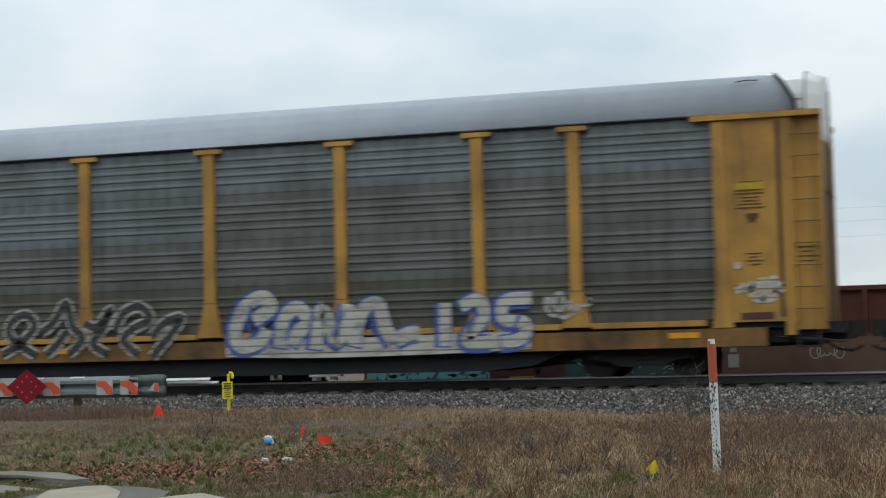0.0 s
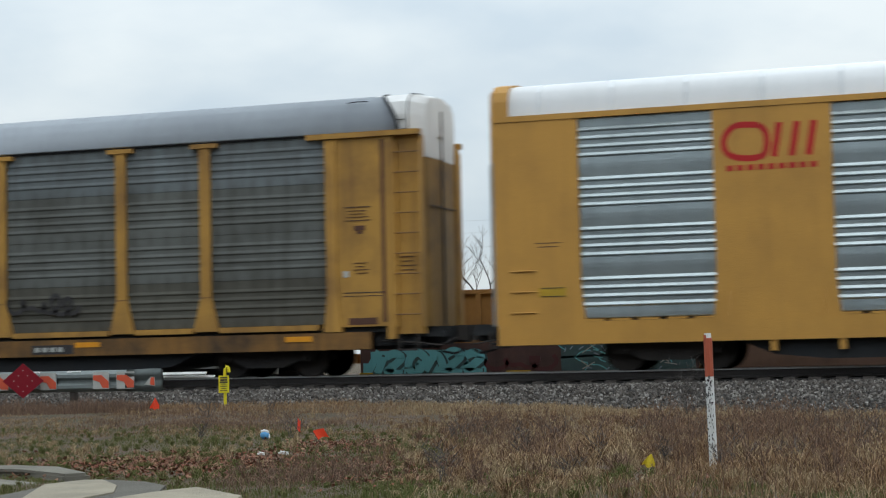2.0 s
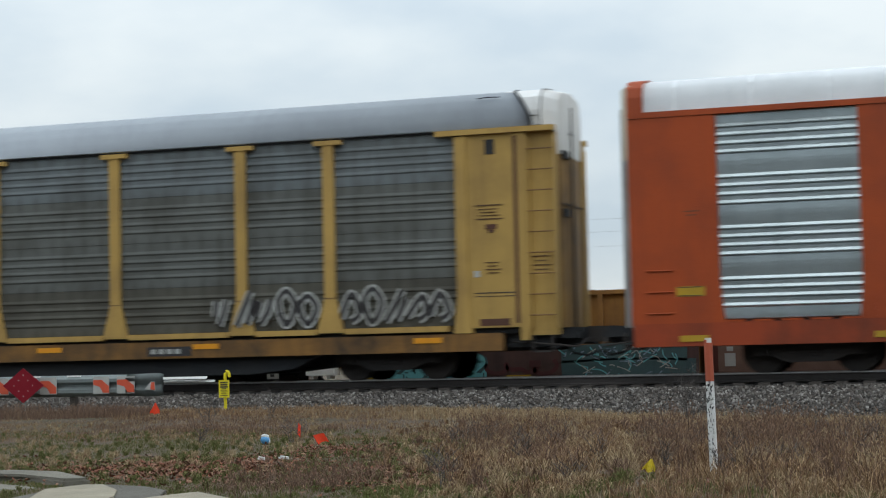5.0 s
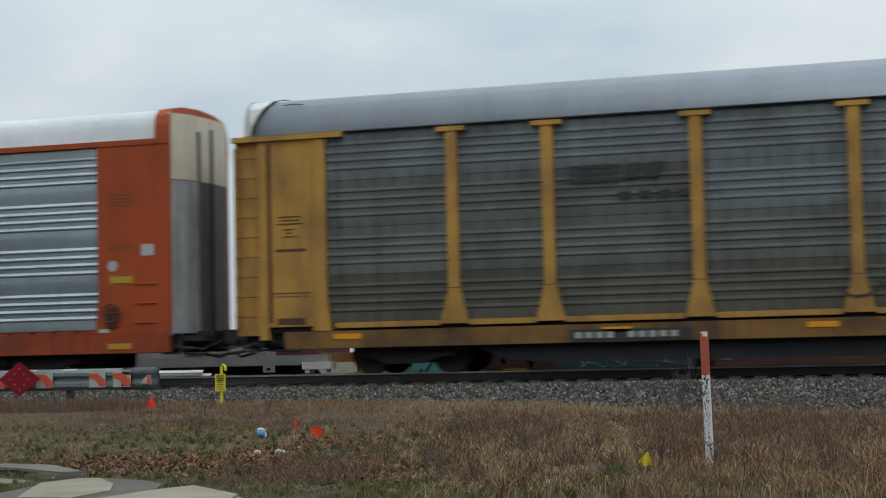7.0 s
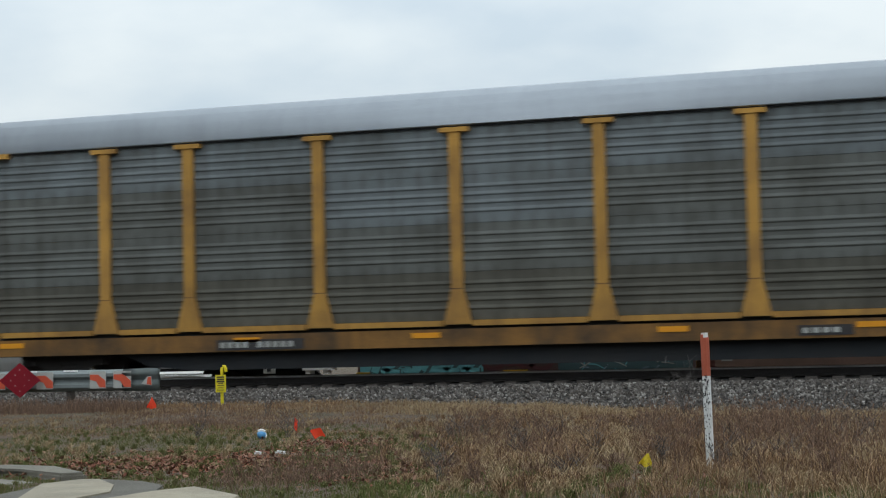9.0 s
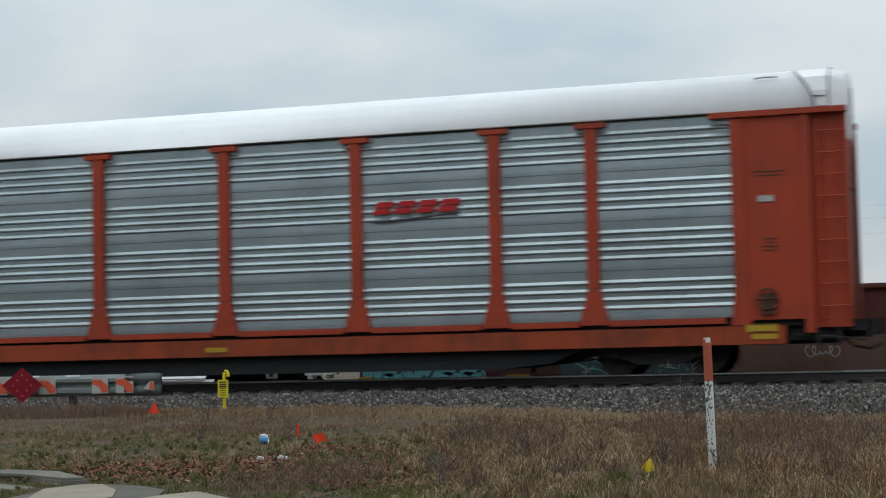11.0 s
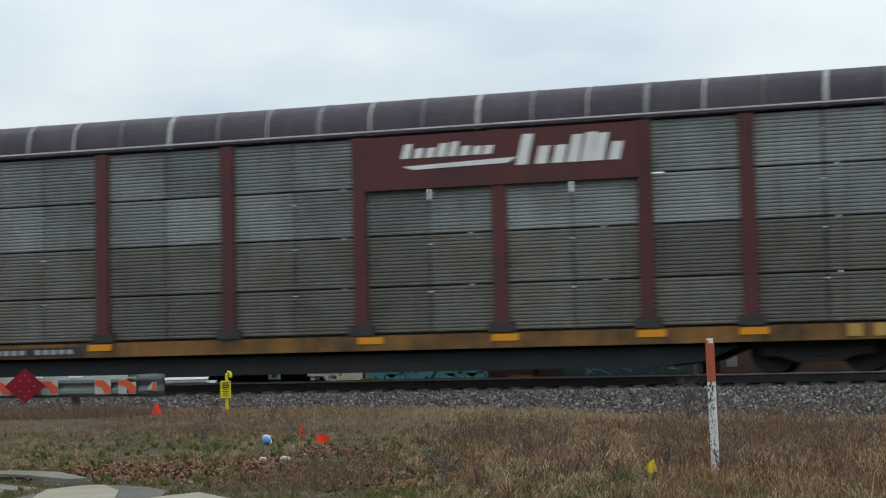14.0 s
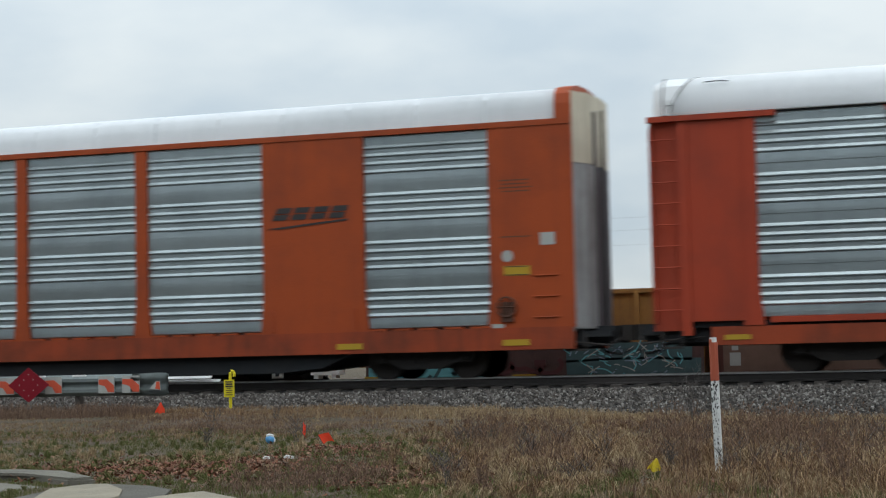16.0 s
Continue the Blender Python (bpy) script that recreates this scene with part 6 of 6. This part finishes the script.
def strokes(x0, x1, z0, z1, n, seed):
    """Short slanting spray strokes."""
    r = random.Random(seed)
    out = []
    for _ in range(n):
        x, z, l = r.uniform(x0, x1), r.uniform(z0, z1), r.uniform(.12, .45)
        a = r.choice((.5, .9, 2.2, 2.7)) + r.uniform(-.3, .3)
        b = a + r.uniform(-.7, .7)
        out.append([(x, z), (x + math.cos(a) * l * .5, z + math.sin(a) * l * .4), (x + math.cos(a) * l * .5 + math.cos(b) * l * .5, z + math.sin(a) * l * .4 + math.sin(b) * l * .4)])
    return out


g1 = gondola(-15.1, -6.75, 2.70, OCHRE, "rusty ochre gondola with turquoise graffiti", 11)
spray(g1, "graffiti_base", TURQ, [[(-4.1, .80), (-2.5, .78), (-.95, .82)], [(-3.9, 1.08), (-2.5, 1.1), (-1.2, 1.06)]], .36, -1.596, "turquoise sprayed base")
tag_piece(g1, loops(-4.05, -1.0, .70, 1.30, 6, 84, 1.5), TURQ, TEAL_DARK, -1.60, .20, .035, (.03, -.03))
spray(g1, "graffiti", TEAL_DARK, [[(.9, .85), (2.5, .9), (4.1, .85)], [(.9, 1.2), (2.5, 1.25), (3.9, 1.2)]], .40, -1.597, "dark teal sprayed ground")
for s in strokes(1.0, 4.0, .66, 1.25, 26, 89):
    spray(g1, "graffiti_line", TURQ, [s], .028, -1.604, "turquoise sprayed line")
for s in strokes(1.2, 4.1, .70, 1.25, 18, 190):
    spray(g1, "graffiti_line", WHITE_DIM, [s], .022, -1.605, "pale sprayed line")
for s in strokes(.9, 3.8, .68, 1.3, 20, 191):
    spray(g1, "graffiti_line", ICE, [s], .025, -1.606, "pale blue sprayed line")
part("placard", boxes((-4.2, -3.85, -1.61, -1.60, .62, .75)), DECAL_YEL, g1, "yellow placard")
part("placard", boxes((-.45, .15, -1.61, -1.60, .68, .74)), DECAL_YEL, g1, "yellow placard")
part("mark", boxes((.12, .4, -1.61, -1.60, .92, 1.08)), MAROON, g1, "dark red sprayed patch")
# dark sheet laid over the lower part of the ochre side
part("lower_side", boxes((-4.17, 4.17, -1.592, -1.582, .60, 1.42)), DOOR_DARK, g1, "dark lower side sheet")
spray(g1, "graffiti_line", MAROON, scribble(-.8, .7, .72, 1.05, 6, 192), .10, -1.600, "dull red sprayed smear")
g2 = gondola(-6.62, 7.5, 2.64, OXIDE, "dark red-oxide gondola with rust", 16)
part("lower_side", boxes((-6.75, 6.75, -1.62, -1.585, .60, 1.55)), TANWALL, g2, "brown scuffed lower side sheet")
spray(g2, "graffiti_line", WHITE_DIM, scribble(-4.7, -4.0, 1.0, 1.25, 8, 97), .03, -1.625, "small white tag")
part("mark", boxes((-6.6, -6.35, -1.63, -1.62, .85, 1.15)), WHITE_DIM, g2, "small white stencil")
part("mark", boxes((-6.55, -6.4, -1.63, -1.62, 1.2, 1.3)), WHITE_DIM, g2, "small white stencil")
for a, b in ((-5.55, -5.5), (-5.42, -5.37), (-5.2, -4.9)):
    part("mark", boxes((a, b, -1.63, -1.62, 1.39, 1.47)), WHITE_DIM, g2, "small white stencil")

f = thing("flat_car", "grey flat car with white stripes and loose gear", "rail car", pose(-20.5, 6.3, REAR_RAIL), group="standing cars")
part("deck", boxes((-9.5, 4.6, -1.5, 1.5, .98, 1.18)), FLATGREY, f)
part("side_sill", boxes((-9.5, 4.2, -1.54, -1.45, .93, 1.05)), FLATGREY, f)
bm = bmesh.new()
prism(bm, [(-6, .97), (-5.4, .70), (3, .70), (3.6, .97)], -.6, .6)
part("centre_sill", bm, BLACK, f)
# stripes tilted up to catch the sky and show bright
for x1, z0, z1 in ((1.45, .67, .77), (1.25, .80, .86)):
    bm = bmesh.new()
    prism(bm, [(-1.70, z0), (-1.70 + (z1 - z0) * 1.6, z1), (-1.68 + (z1 - z0) * 1.6, z1 - .02), (-1.68, z0 - .02)], 0, x1, "x")
    part("stripe", bm, BRIGHT, f, "white painted stripe tilted to catch the sky")
part("load_crate", boxes((-4.0, 1.1, -1.3, 1.3, 1.18, 1.62)), FLATGREY, f, "grey flat crate")
part("load_crate", boxes((1.2, 2.7, -1.25, 1.2, 1.06, 1.56), (1.35, 1.6, -1.27, 1.2, .98, 1.2), (2.35, 2.85, -1.27, 1.2, 1.1, 1.3)), WHITE_DIM, f, "white worn crate")
part("load_box", boxes((3.1, 4.15, -1.25, 1.2, .98, 1.5)), OXIDE, f, "dull red box")
part("load_box", boxes((4.3, 5.2, -1.25, 1.2, .98, 1.22)), OCHRE, f, "ochre box")
part("end_board", boxes((-5.5, -1.9, -1.3, 1.3, 1.18, 1.62)), FLATGREY, f, "pale grey bulkhead")
part("gear_box", boxes((-.9, 1.0, -1.2, .9, 1.18, 1.42), (1.3, 1.9, -1.2, .6, 1.18, 1.52), (2.2, 3.4, -1.2, .6, 1.18, 1.3)), FLATGREY, f, "grey loose gear")
bm = bmesh.new()
tube(bm, [(-3.4, -1.35, 1.42), (-2.6, -1.35, 1.25), (-1.6, -1.35, 1.22), (-.8, -1.35, 1.38)], .05, 6)
tube(bm, [(.6, -1.35, 1.3), (1.6, -1.35, 1.22), (2.6, -1.35, 1.34), (3.8, -1.35, 1.28)], .04, 6)
part("hose", bm, BLACK, f)
part("white_bracket", boxes((2.9, 3.2, -1.62, -1.56, .76, .93)), WHITE_DIM, f, "small white bracket")
part("dark_hole", boxes((3.0, 3.1, -1.63, -1.62, .81, .88)), BLACK, f)
part("white_box", boxes((3.95, 4.7, -1.62, -1.2, .82, 1.0), (4.02, 4.15, -1.6, -1.3, .73, .83), (4.5, 4.6, -1.6, -1.3, .73, .83)), BRIGHT, f, "white equipment box")
for x in (-7.5, 2.4):
    simple_bogie(f, x)


# ---- unseen plain wall, added behind the eye to block low sky and darken reflections ----
bm = boxes((-260, 330, -66, -64, -1, 17))
tagged(finish("backdrop", bm, BARK), "unseen dark wall added to block the low sky", "wall", kind="structure")


# ---- far trees and wires ----
def bare_tree(x, y, h, seed, label):
    r = random.Random(seed)
    t = thing("bare_tree", label, "tree", pose(x, y, ground_z(x, y)), group="far bare trees")
    trunk, crown = bmesh.new(), bmesh.new()

    def grow(bm, p, d, l, rad, depth):
        pts, q = [p.copy()], p.copy()
        for _ in range(3):
            d = (d + Vector((r.uniform(-.2, .2), r.uniform(-.2, .2), r.uniform(-.02, .12)))).normalized()
            q = q + d * l / 3
            pts.append(q.copy())
        tube(bm, pts, [rad, rad * .85, rad * .72, rad * .6], 5 if depth > 2 else 3)
        if depth == 0:
            return
        for _ in range(3 if depth > 1 else 4):
            a = r.uniform(0, 6.28)
            nd = (d + Vector((math.cos(a), math.sin(a), r.uniform(-.1, .4))) * r.uniform(.5, .9)).normalized()
            grow(crown, pts[r.randrange(1, 4)], nd, l * r.uniform(.55, .8), rad * .55, depth - 1)
    grow(trunk, Vector((0, 0, -.1)), Vector((0, 0, 1)), h * .40, h * .012, 5)
    part("trunk", trunk, BARK, t)
    part("crown", crown, BARK, t, "fine leafless branches")


bare_tree(-38.6, 60, 8.8, 3, "leafless grey tree far behind the tracks")
bare_tree(-33.3, 62, 8.8, 8, "small leafless tree far behind the tracks")
bare_tree(-28.0, 60, 10.0, 12, "leafless tree far behind the tracks")
for k, z in enumerate((7.4, 8.3, 9.1)):
    w = thing("power_line", "thin dark overhead wire far behind the tracks", "wire", group="overhead wires")
    bm = bmesh.new()
    tube(bm, [(x, 60 + k, z + .0004 * (x + 25) ** 2 * .5) for x in range(-95, 46, 10)], .0035, 4)
    part("wire", bm, WIRE, w)
    for x in (-95, 45):
        if k == 1:
            bm = bmesh.new()
            tube(bm, [(x, 61, -.2), (x, 61, 12)], [.16, .10], 8)
            box(bm, x - .06, x + .06, 59.6, 62.6, 9.6, 9.75)
            p = tagged(finish("utility_pole", bm, BARK), "wooden utility pole far behind the tracks", "pole")


motions()
